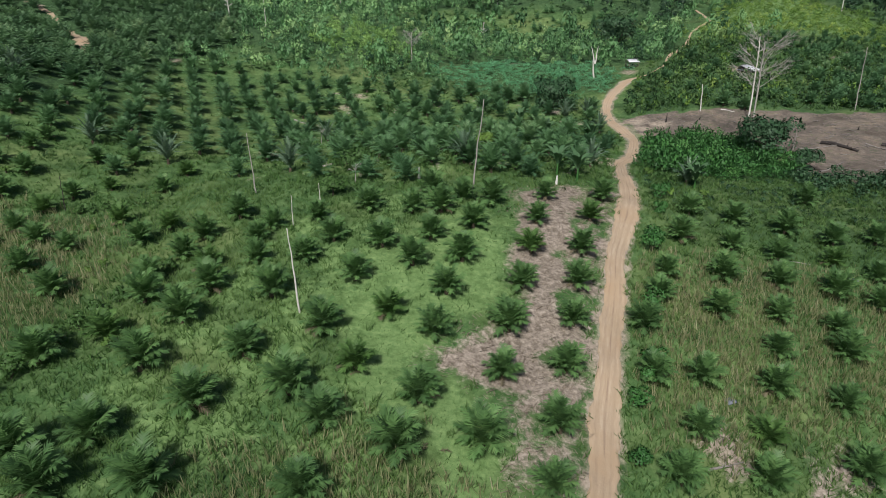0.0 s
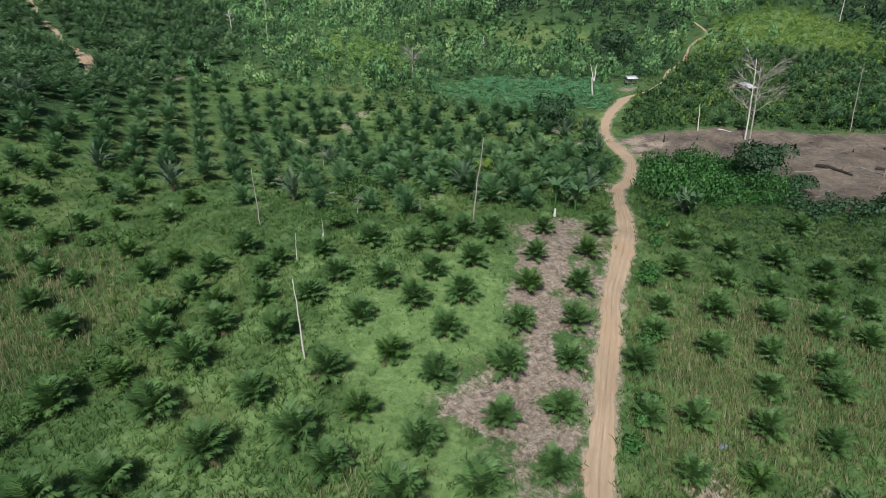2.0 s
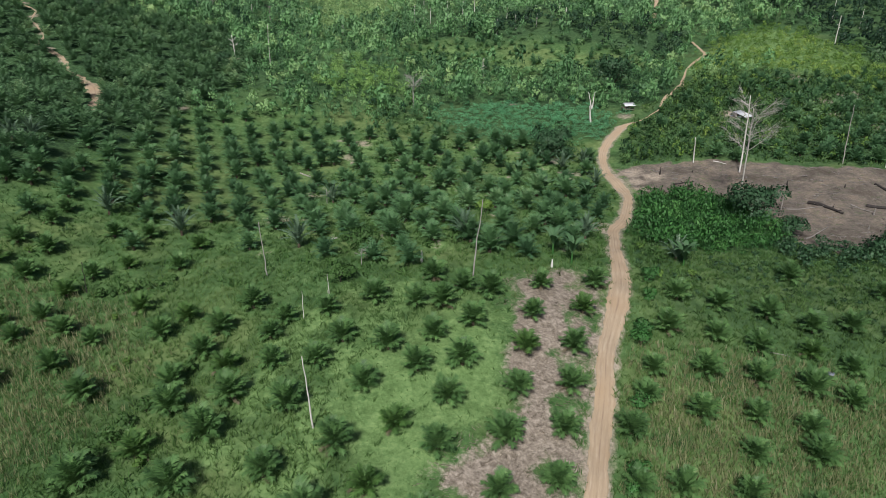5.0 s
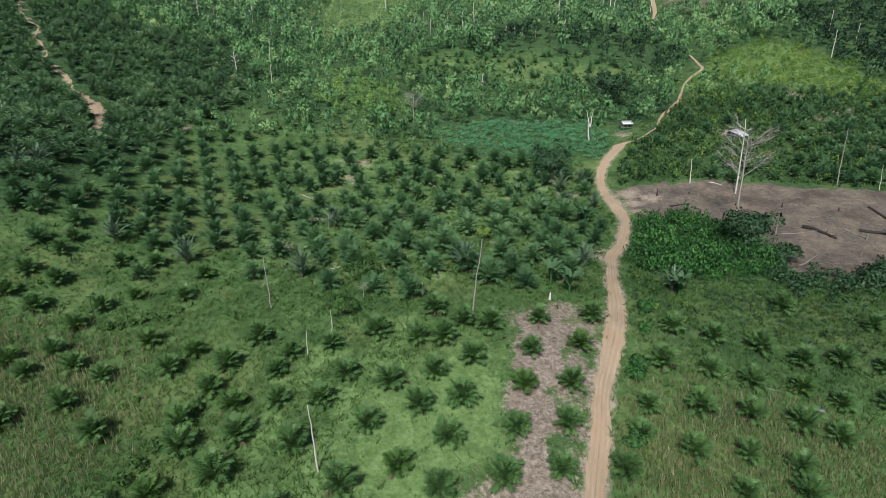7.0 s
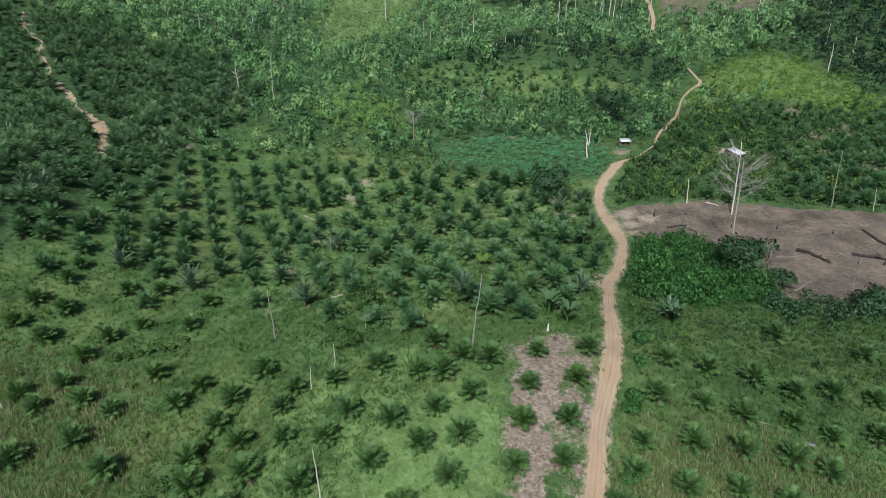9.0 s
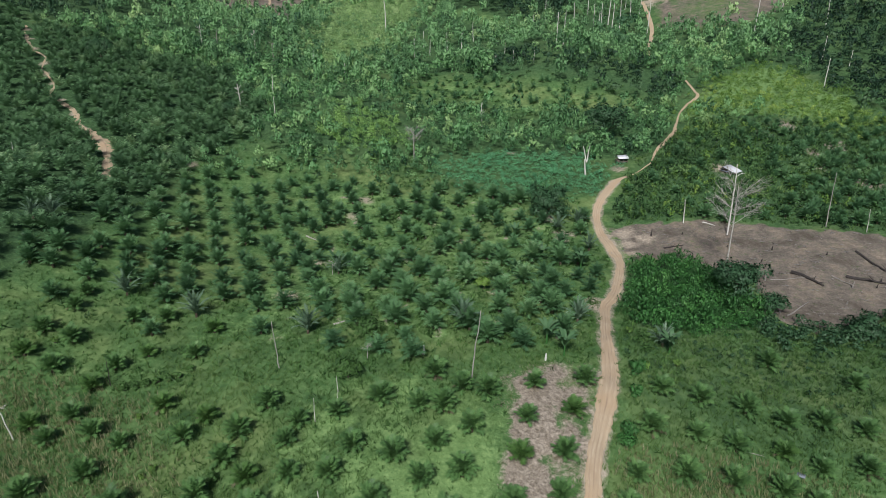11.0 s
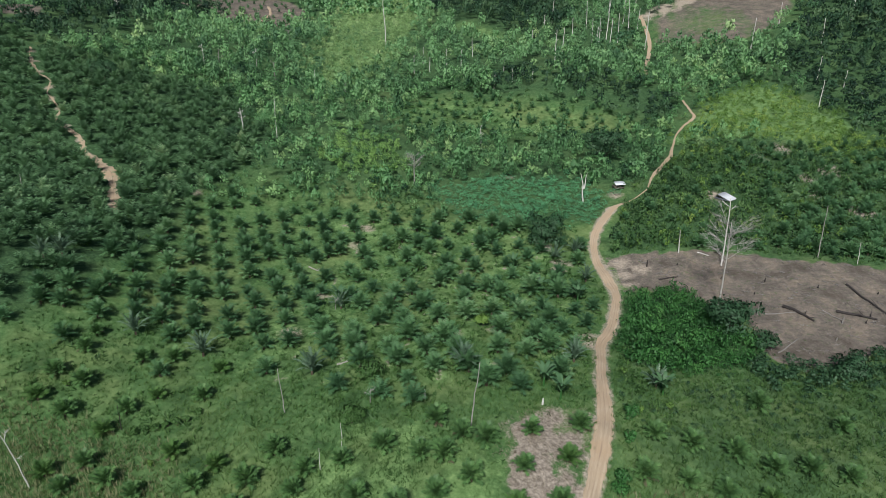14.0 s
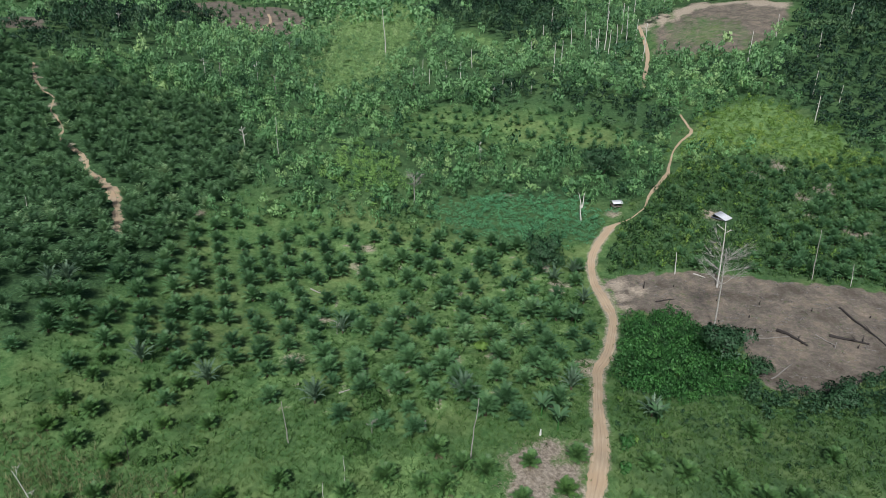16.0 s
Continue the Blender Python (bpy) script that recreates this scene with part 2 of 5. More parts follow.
M_BUSH = leaf_material("shrub_leaf", (0.030, 0.084, 0.024), (0.098, 0.205, 0.056), (0.190, 0.300, 0.095), leaf_change=0.16, through_light=0.32)
M_ROUGH = leaf_material("weed_leaf", (0.018, 0.052, 0.016), (0.064, 0.140, 0.038), (0.145, 0.230, 0.072), leaf_change=0.18, steep=0.1)
M_FERN = leaf_material("fern_leaf", (0.028, 0.078, 0.022), (0.104, 0.212, 0.058), (0.220, 0.320, 0.105), leaf_change=0.20, through_light=0.36, steep=0.1)
M_SLOPE = leaf_material("slope_shrub_leaf", (0.018, 0.056, 0.020), (0.072, 0.165, 0.050), (0.160, 0.275, 0.088), leaf_change=0.12, steep=0.2)
M_DARK = leaf_material("dark_leaf", (0.020, 0.058, 0.028), (0.054, 0.128, 0.056), (0.095, 0.180, 0.080), leaf_change=0.13)
# Blue is raised in these three forest leaves to paint in distance haze.
M_WOOD = leaf_material("forest_leaf", (0.024, 0.076, 0.038), (0.204, 0.424, 0.172), (0.390, 0.570, 0.240), leaf_change=0.08, patchy=1.1, through_light=0.36, steep=0.18)
# Paler forest leaf with haze and a sun patch put into its colour.
M_FAR_WOOD = leaf_material("hazy_forest_leaf", (0.058, 0.150, 0.076), (0.255, 0.475, 0.205), (0.450, 0.610, 0.285), leaf_change=0.08, patchy=1.5, through_light=0.38, steep=0.10)
M_DARK_WOOD = leaf_material("dark_forest_leaf", (0.010, 0.034, 0.020), (0.048, 0.114, 0.056), (0.130, 0.225, 0.105), leaf_change=0.10, patchy=1.0, through_light=0.30, steep=0.2)
M_LIME = leaf_material("bright_scrub_leaf", (0.050, 0.125, 0.030), (0.190, 0.335, 0.072), (0.380, 0.500, 0.125), leaf_change=0.10, patchy=1.4, through_light=0.34, steep=0.15)
M_VALE = leaf_material("vale_scrub_leaf", (0.120, 0.270, 0.080), (0.330, 0.540, 0.165), (0.500, 0.680, 0.260), leaf_change=0.10, patchy=1.2, through_light=0.38)
# Scrub leaf brightened to stand for a sun spot on the far slope.
M_SUNSPOT_SCRUB = leaf_material("sunspot_scrub_leaf", (0.150, 0.285, 0.110), (0.400, 0.570, 0.250), (0.56, 0.69, 0.36), leaf_change=0.12, through_light=0.40)
M_TIN = plain_material("tin_roof", (0.62, 0.64, 0.68), (0.80, 0.82, 0.85), 1.2, 0.45, 0.0, 0.1)
M_PLANK = plain_material("plank_wall", (0.13, 0.105, 0.085), (0.26, 0.22, 0.18), 5.0)
M_SLATE = plain_material("weathered_sheet", (0.13, 0.15, 0.18), (0.24, 0.27, 0.31), 2.0, 0.6)
M_BLUE = plain_material("blue_tarp", (0.22, 0.28, 0.38), (0.34, 0.40, 0.50), 2.0, 0.5)

# ---- land ----
HILLS = [
    (-240, 500, 180, 20.5), (360, 580, 180, 56.8), (80, 20, 50, -27.2), (-360, 420, 120, 51.1),
    (-120, 300, 50, 3.8), (-40, 220, 50, -5.5), (0, 140, 50, 8.7), (-120, 60, 50, -3.9),
    (80, 180, 50, -4.3), (120, 300, 50, 8.1), (-160, 180, 50, 23.9), (120, 900, 180, 16.3),
    (-200, 700, 50, -18.8), (80, 460, 50, 11.8), (-360, 700, 120, 16.5), (160, 540, 50, -12.8),
    (-40, 340, 50, 11.0), (40, 380, 50, -7.2), (-200, 340, 50, 9.1), (-80, 140, 50, -6.2),
    (40, 220, 50, -4.0), (-200, 900, 50, 6.5), (-320, 540, 80, 8.1), (320, 540, 50, -6.6),
]
WAVES = [(0.31, 0.17, 0.22), (-0.23, 0.36, 0.18), (0.08, -0.11, 0.55), (0.61, 0.43, 0.08), (-0.52, 0.71, 0.07)]


def ground(x, y):
    """The land's height."""
    x, y = np.asarray(x, float), np.asarray(y, float)
    z = -2.5 + 100 * (1 - np.exp(-np.maximum(y - 215, 0) ** 2 / (2 * 420.0 ** 2)))
    for cx, cy, r, h in HILLS:
        z = z + h * np.exp(-((x - cx) ** 2 + (y - cy) ** 2) / (2.0 * r * r))
    far = np.clip((np.hypot(x, y - 100) - 900) / 600, 0, 1)
    z = z + 110 * far * far * (3 - 2 * far)
    for kx, ky, a in WAVES:
        z = z + a * np.sin(kx * x + ky * y + 3 * kx)
    return z


def inside(poly, x, y, soft=2.0):
    """1 within the outline, 0 outside, with a soft edge that wavers."""
    x, y = np.asarray(x, float), np.asarray(y, float)
    x = x + 1.1 * np.sin(0.83 * y + 0.21 * x) + 0.7 * np.sin(1.9 * y - 1.3 * x)
    y = y + 1.1 * np.sin(0.77 * x - 0.31 * y) + 0.7 * np.sin(2.1 * x + 1.1 * y)
    odd, near = np.zeros(x.shape, bool), np.full(x.shape, 1e9)
    for (ax, ay), (bx, by) in zip(poly, poly[1:] + poly[:1]):
        dx, dy = bx - ax, by - ay
        odd ^= ((ay > y) != (by > y)) & (x < ax + (y - ay) * dx / (dy if abs(dy) > 1e-9 else 1e-9))
        k = np.clip(((x - ax) * dx + (y - ay) * dy) / max(dx * dx + dy * dy, 1e-9), 0, 1)
        near = np.minimum(near, np.hypot(x - ax - k * dx, y - ay - k * dy))
    return np.clip(0.5 + np.where(odd, near, -near) / (2 * soft), 0, 1)


def beside(path, x, y):
    """The distance from a way."""
    near = np.full(np.shape(x), 1e9)
    for (ax, ay), (bx, by) in zip(path, path[1:]):
        dx, dy = bx - ax, by - ay
        k = np.clip(((x - ax) * dx + (y - ay) * dy) / (dx * dx + dy * dy), 0, 1)
        near = np.minimum(near, np.hypot(x - ax - k * dx, y - ay - k * dy))
    return near


ROAD_LINE = [(8, 22, 3.9), (13, 38, 3.9), (17.6, 54.5, 3.8), (19.6, 63.0, 4.1), (21.6, 70.0, 3.6), (24.1, 79.2, 3.5), (26.2, 86.4, 3.8), (28.0, 93.0, 3.7), (30.2, 101.5, 3.4),
             (34.1, 112.0, 4.2), (36.1, 117.0, 5.0), (39.0, 126.2, 4.9), (40.8, 135.2, 3.8), (43.0, 147.0, 3.1), (45.1, 155.5, 2.9), (47.9, 167.0, 3.8), (51.4, 173.2, 3.5),
             (54.6, 180.4, 3.6), (59.0, 192.8, 3.2), (61.8, 203.4, 2.9), (62.2, 211.0, 4.4), (61.3, 221.4, 4.0), (61.2, 231.6, 3.4), (62.3, 242.6, 3.0), (64.6, 250.4, 3.5), (69.4, 259.2, 3.7), (75.2, 267.9, 3.6)]
LANE = [(75.2, 267.9, 3.4), (80.5, 271.5, 1.6), (86.5, 274.5, 0.6), (94.7, 281.8, 0.6), (99.8, 292.0, 1.5), (107.3, 303.6, 2.6), (116.9, 318.5, 2.6), (122.2, 330.9, 1.5),
        (131.1, 351.9, 0.9), (139.1, 365.7, 1.5), (151.0, 380.4, 1.9), (152.6, 389.3, 1.8), (154.8, 412.0, 1.5)]
ROAD, PATH = [(a, b) for a, b, w in ROAD_LINE], [(a, b) for a, b, w in LANE]
ROAD_FAR = [(141.1, 451.9), (163.0, 519.9), (175.7, 559.5), (182.8, 606.1), (184.3, 624.0)]
HILL_LINE = [(-127.5, 231.0, 2.0), (-130.1, 236.7, 3.6), (-138.4, 253.4, 4.1), (-143.7, 264.2, 3.2), (-148.5, 273.5, 7.0), (-159.1, 283.9, 4.8), (-169.5, 293.6, 3.2), (-175.9, 303.4, 2.6),
             (-186.1, 311.8, 2.6), (-195.4, 318.5, 1.9), (-198.4, 329.2, 0.8), (-207.5, 340.2, 1.0), (-212.2, 345.0, 0.8), (-220.4, 363.7, 1.1), (-232.3, 373.2, 1.4),
             (-243.2, 388.0, 2.1), (-255.4, 409.7, 1.7), (-259.4, 418.9, 1.1)]
ROAD_HILL = [(a, b) for a, b, w in HILL_LINE]
BROWN = [(13.7, 121.4), (20.8, 127.3), (30.8, 129.3), (36.5, 127.8), (30.3, 106.6), (25.5, 91.9), (21.8, 78.4), (19.2, 67.6), (17.3, 61.9), (14.8, 52.3),
         (6.2, 48), (7.4, 57.3), (5.7, 61.1), (6.0, 65.7), (1.1, 67.3), (-2.8, 69.3), (-1.4, 74.0), (4.4, 77.8), (9.4, 80.6), (11.1, 89.0), (9.7, 93.4),
         (12.9, 102.9), (12.3, 112.7)]
MOWN = [(-16.0, 88.3), (-11.6, 97.2), (-2.4, 105.5), (10.1, 111.2), (14.7, 109.5), (11.1, 98.8), (9.9, 85.9), (6.1, 78.7), (-0.3, 75.3), (-2.8, 69.3),
        (1.1, 67.3), (6.0, 65.7), (6.1, 57.9), (6.8, 47), (-1.4, 46), (-3.4, 57.8), (-9.7, 63.3), (-13.4, 70.4), (-18.1, 80.5)]
CLEARED = [(65.0, 233.6), (95.2, 232.4), (121.7, 225.3), (164.4, 209.5), (200, 196), (185, 150), (136.0, 164.2), (120.2, 157.1), (102.6, 155.4),
           (95.0, 164.4), (101.5, 187.3), (91.6, 191.8), (85.8, 203.5), (76.3, 206.2), (66.5, 204.8), (66.4, 221.1)]
CREEPER = [(66.0, 202.8), (86.4, 205.3), (92.2, 188.1), (95.0, 164.4), (92.3, 158.5), (66.5, 148.5), (52.0, 155.1), (53.1, 172.3)]
BRACKEN = [(-6.6, 289.4), (19.1, 308.2), (61.7, 303.8), (77.3, 273.6), (66.6, 259.1), (44.5, 262.2), (4.0, 267.2)]
FAR_FIELD = [(190.1, 616.7), (228.4, 649.0), (278.6, 681.7), (333.8, 645.1), (302.0, 572.5), (268.5, 534.2), (243.3, 516.2), (212.7, 526.8), (175.8, 552.9)]
FAR_SLOPE = [(-392, 974), (-328, 1033), (-187, 855), (-151, 790), (-152, 744), (-209, 740), (-243, 752)]
FAR_RIDGE = [(196, 622), (222.0, 645.7), (259.9, 674), (292.3, 670), (318.1, 634.5)]
ROAD_TOP = [(-167.7, 573.9), (-195, 660), (-212.9, 725.0), (-208.5, 752.8), (-202.2, 790.6), (-214.9, 836.0)]
FAR_BARE = [(-360, 590), (-304, 516), (-280, 474), (-303, 459), (-350, 530)]
PASTURE = [(-34.7, 418.0), (-9.0, 450.5), (26.3, 439.1), (81.6, 421.0), (121.2, 386.9), (110.3, 358.3), (73.6, 371.7), (22.9, 375.6), (-27.2, 359.6)]
BRIGHT_WEST = [(-106, 500), (-108, 562), (-116, 720), (-125, 867), (-55, 915), (-14, 836), (-30, 640), (-38, 539), (-59, 474), (-84, 450)]
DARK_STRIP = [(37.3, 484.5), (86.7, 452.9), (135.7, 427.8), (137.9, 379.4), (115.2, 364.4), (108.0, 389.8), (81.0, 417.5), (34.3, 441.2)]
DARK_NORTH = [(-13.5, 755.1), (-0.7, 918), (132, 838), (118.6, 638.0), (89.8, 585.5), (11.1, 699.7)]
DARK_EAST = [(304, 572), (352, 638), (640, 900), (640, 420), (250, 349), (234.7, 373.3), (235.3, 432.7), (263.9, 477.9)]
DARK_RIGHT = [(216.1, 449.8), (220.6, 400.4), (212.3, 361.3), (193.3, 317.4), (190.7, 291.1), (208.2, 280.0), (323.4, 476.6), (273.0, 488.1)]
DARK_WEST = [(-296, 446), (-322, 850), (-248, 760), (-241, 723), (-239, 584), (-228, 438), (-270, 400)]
FAR_GREEN = [(195.2, 598.0), (219.9, 622.3), (250.4, 621.7), (268.5, 590.5), (253.3, 540.9), (232.2, 532.2), (206.5, 548.2), (187.6, 570.5)]
MEADOW = [(8.1, 700.6), (29.0, 701.8), (75.6, 593.0), (45.8, 604.1), (18.3, 638.0)]
BRIGHT_EAST = [(120, 340), (140, 366), (171.2, 410.6), (206.6, 426.5), (226.9, 399.0), (236.0, 363.0), (231.4, 322.3), (202.7, 313.2), (186.2, 340.0), (159.4, 343.6)]
BRIGHT_MID = [(-128.8, 527.2), (-138.1, 734.5), (-48.8, 620.1), (-19.5, 464.8), (-26.5, 302.2), (-51.3, 298.9), (-82.9, 346.7)]
BRIGHT_VALE = [(-62, 326), (-52, 348), (-25.0, 330), (-18.1, 302.4), (-39.5, 288), (-58, 304)]
PLANTED = [(-125, 150), (-60, 145), (-20, 128), (38, 135), (55, 200), (56, 250), (20, 268), (-45, 270), (-75, 265), (-108, 262), (-128, 230)]
HILL_PALMS = [(-120, 160), (-105, 215), (-108, 262), (-85, 320), (-130, 400), (-330, 430), (-330, 250), (-190, 150)]
EAST_PALMS = [(66, 235), (95, 234), (121, 227), (164, 211.5), (192, 200), (300, 220), (280, 320), (215, 335), (130, 330), (90, 285)]
ROUGH = [(44, 112), (70, 104), (120, 100), (140, 145), (100, 152), (52, 150)]
LIGHT_GRASS = [(-44, 60), (-40, 92), (-36, 116), (-22, 128), (8, 130), (12, 116), (4, 98), (2, 70), (0, 40), (-40, 40)]
REEDS_EAST = [(25, 62), (30, 84), (36, 101), (55, 104), (82, 97), (82, 80), (60, 70), (42, 66)]
REEDS_NEAR = [(-24, 50), (-10, 58), (2, 50), (6, 36), (-20, 36)]
REEDS_WEST = [(-110, 130), (-70, 118), (-56, 96), (-60, 70), (-100, 80)]
BARE_SPOTS = [(43.6, 165.4, 3.4), (41.0, 168.0, 2.2), (-42.6, 198.8, 4), (-36.2, 241.1, 4), (-33.2, 254.2, 5), (14.8, 169.9, 3.5), (44.9, 225.0, 4), (33.7, 308.9, 4), (-108.4, 266.7, 4), (4.0, 165.3, 3),
              (-47.7, 171.1, 5), (-110.4, 344.5, 5), (124.2, 273, 7), (80.2, 280.8, 5), (45.2, 170.4, 4.5), (33, 62, 3.5), (70, 228, 6), (68, 218, 6), (76, 222, 5), (69, 209, 4), (150, 330, 3)]


def axis(low, high, fine_low, fine_high, step, growth=1.09):
    mid = list(np.arange(fine_low, fine_high + 0.01, step))
    for end, sign in ((low, -1), (high, 1)):
        s, v = step, mid[0] if sign < 0 else mid[-1]
        side = []
        while (v - end) * sign < 0:
            s *= growth
            v += sign * min(s, 30)
            side.append(v)
        mid = side[::-1] + mid if sign < 0 else mid + side
    return np.array(mid)


def quads_mesh(name, verts, quads, mat, tint=None, smooth=False, normals=None):
    """A mesh from arrays of corners and four-cornered faces."""
    me = bpy.data.meshes.new(name)
    me.vertices.add(len(verts))
    me.vertices.foreach_set("co", np.asarray(verts, np.float32).ravel())
    me.loops.add(4 * len(quads))
    me.loops.foreach_set("vertex_index", np.asarray(quads, np.int32).ravel())
    me.polygons.add(len(quads))
    me.polygons.foreach_set("loop_start", np.arange(0, 4 * len(quads), 4, dtype=np.int32))
    if smooth:
        me.polygons.foreach_set("use_smooth", np.ones(len(quads), bool))
    me.update(calc_edges=True)
    if tint is not None:
        a = me.attributes.new("tint", "FLOAT", "POINT")
        a.data.foreach_set("value", np.asarray(tint, np.float32))
    if normals is not None:
        me.attributes.new("custom_normal", "FLOAT_VECTOR", "POINT").data.foreach_set("vector", np.asarray(normals, np.float32).ravel())
    me.materials.append(mat)
    return me


def grid_quads(rows, cols):
    i = (np.arange(rows - 1)[:, None] * cols + np.arange(cols - 1)[None]).ravel()
    return np.stack([i, i + 1, i + cols + 1, i + cols], 1)


def make_ground():
    xs, ys = axis(-1700, 1700, -150, 165, 2.8, 1.08), axis(-500, 2200, 40, 425, 2.8, 1.08)
    gx, gy = np.meshgrid(xs, ys)
    x, y = gx.ravel(), gy.ravel()
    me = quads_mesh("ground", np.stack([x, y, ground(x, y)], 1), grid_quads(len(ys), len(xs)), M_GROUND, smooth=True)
    cover, more = np.zeros((len(x), 4)), np.zeros((len(x), 4))
    blotch = np.sin(0.31 * x + 0.17 * y) * np.sin(0.29 * y - 0.12 * x + 1) + 0.5 * np.sin(0.83 * x - 0.4 * y) * np.sin(0.7 * y + 0.2 * x)
    # Second channel also brightens BRIGHT_EAST and BRIGHT_WEST as painted sun patches.
    cover[:, 0], cover[:, 1] = inside(BROWN, x, y, 3.5) * (0.76 + 0.34 * blotch), np.maximum.reduce([inside(MOWN, x, y, 8) * (0.95 + 0.2 * blotch), inside(MEADOW, x, y, 12) * (0.6 + 0.2 * blotch), 0.8 * inside(BRIGHT_EAST, x, y, 10), (0.55 + 0.25 * blotch) * inside(LIGHT_GRASS, x, y, 10), inside(PLANTED, x, y, 10) * np.clip((x + 95) / 40, 0, 1) * (0.46 + 0.22 * blotch), (0.42 + 0.2 * blotch) * inside(PASTURE, x, y, 14), 0.8 * inside(BRIGHT_WEST, x, y, 14)])
    cover[:, 0] = np.maximum(cover[:, 0], inside(PLANTED, x, y, 8) * np.clip((blotch - 0.45) * 1.2, 0, 0.55) * np.clip((x + 75) / 30, 0, 1))
    cover[:, 2] = np.maximum.reduce([inside(CLEARED, x, y, 2.5), (0.72 + 0.15 * blotch) * inside(FAR_FIELD, x, y, 9) * (1 - (0.30 + 0.12 * blotch) * inside(FAR_GREEN, x, y, 22)), inside(FAR_SLOPE, x, y, 12), 0.9 * inside(FAR_BARE, x, y, 8)])
    for cx, cy, r in ((35.5, 63.3, 4.5), (47, 60, 4), (54, 64, 5), (41.7, 241.5, 4.5), (46.5, 230.1, 4), (178, 330, 7), (190, 300, 8), (172, 290, 7), (160, 315, 6), (182, 256, 7), (168, 272, 5)):
        cover[:, 0] = np.maximum(cover[:, 0], (0.66 + 0.2 * blotch) * np.exp(-((x - cx) ** 2 + (y - cy) ** 2) / (2 * r * r)))
    for cx, cy, r in BARE_SPOTS:
        more[:, 0] = np.maximum(more[:, 0], 0.62 * np.exp(-((x - cx) ** 2 + (y - cy) ** 2) / (2 * r * r)))
    more[:, 0] = np.maximum(more[:, 0], np.clip(1.15 - np.abs(beside(ROAD_HILL, x, y) - 0.5) / 3.6, 0, 1) * (0.58 + 0.16 * blotch))
    more[:, 0] = np.maximum(more[:, 0], np.clip(1.1 - beside(ROAD, x, y) / 4.2, 0, 0.62) * (y < 285))
    more[:, 0] = np.maximum(more[:, 0], np.clip(1.2 - beside(FAR_RIDGE, x, y) / (20 + 0.12 * np.clip(x - 190, 0, 150) + 7 * blotch), 0, 1) * (0.70 + 0.2 * blotch))
    # Strength of the painted shade on the ground below woods, palms and shrubs.
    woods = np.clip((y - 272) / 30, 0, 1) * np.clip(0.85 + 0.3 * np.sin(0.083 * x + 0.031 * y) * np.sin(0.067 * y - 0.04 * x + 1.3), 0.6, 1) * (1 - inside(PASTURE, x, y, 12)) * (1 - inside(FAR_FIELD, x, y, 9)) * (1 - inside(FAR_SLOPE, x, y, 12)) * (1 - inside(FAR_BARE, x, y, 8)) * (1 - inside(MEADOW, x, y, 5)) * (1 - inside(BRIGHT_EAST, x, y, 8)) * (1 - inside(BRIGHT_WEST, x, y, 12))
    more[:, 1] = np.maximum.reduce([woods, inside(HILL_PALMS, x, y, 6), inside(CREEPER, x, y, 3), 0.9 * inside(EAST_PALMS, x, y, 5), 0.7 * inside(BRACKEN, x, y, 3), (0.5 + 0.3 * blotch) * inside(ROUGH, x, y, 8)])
    for key, values in (("cover", cover), ("cover_more", more)):
        me.attributes.new(key, "FLOAT_COLOR", "POINT").data.foreach_set("color", values.astype(np.float32).ravel())
    return tagged(new("ground", me), "rolling grassland with cut, dry, burnt and bare earth patches", "ground", kind="structure")


make_ground()


def bend(path, step):
    """Points along a smooth line through the path's points, with the way across."""
    p = np.array(path, float)
    p = np.vstack([2 * p[0] - p[1], p, 2 * p[-1] - p[-2]])
    out = []
    for a, b, c, d in zip(p, p[1:], p[2:], p[3:]):
        n = max(2, int(np.linalg.norm(c - b) / step))
        for t in np.arange(n) / n:
            out.append(0.5 * (2 * b + (c - a) * t + (2 * a - 5 * b + 4 * c - d) * t * t + (3 * b - a - 3 * c + d) * t ** 3))
    out = np.array(out + [p[-2]])
    way = np.gradient(out, axis=0)
    way /= np.linalg.norm(way, axis=1)[:, None]
    return out, np.stack([way[:, 1], -way[:, 0]], 1)


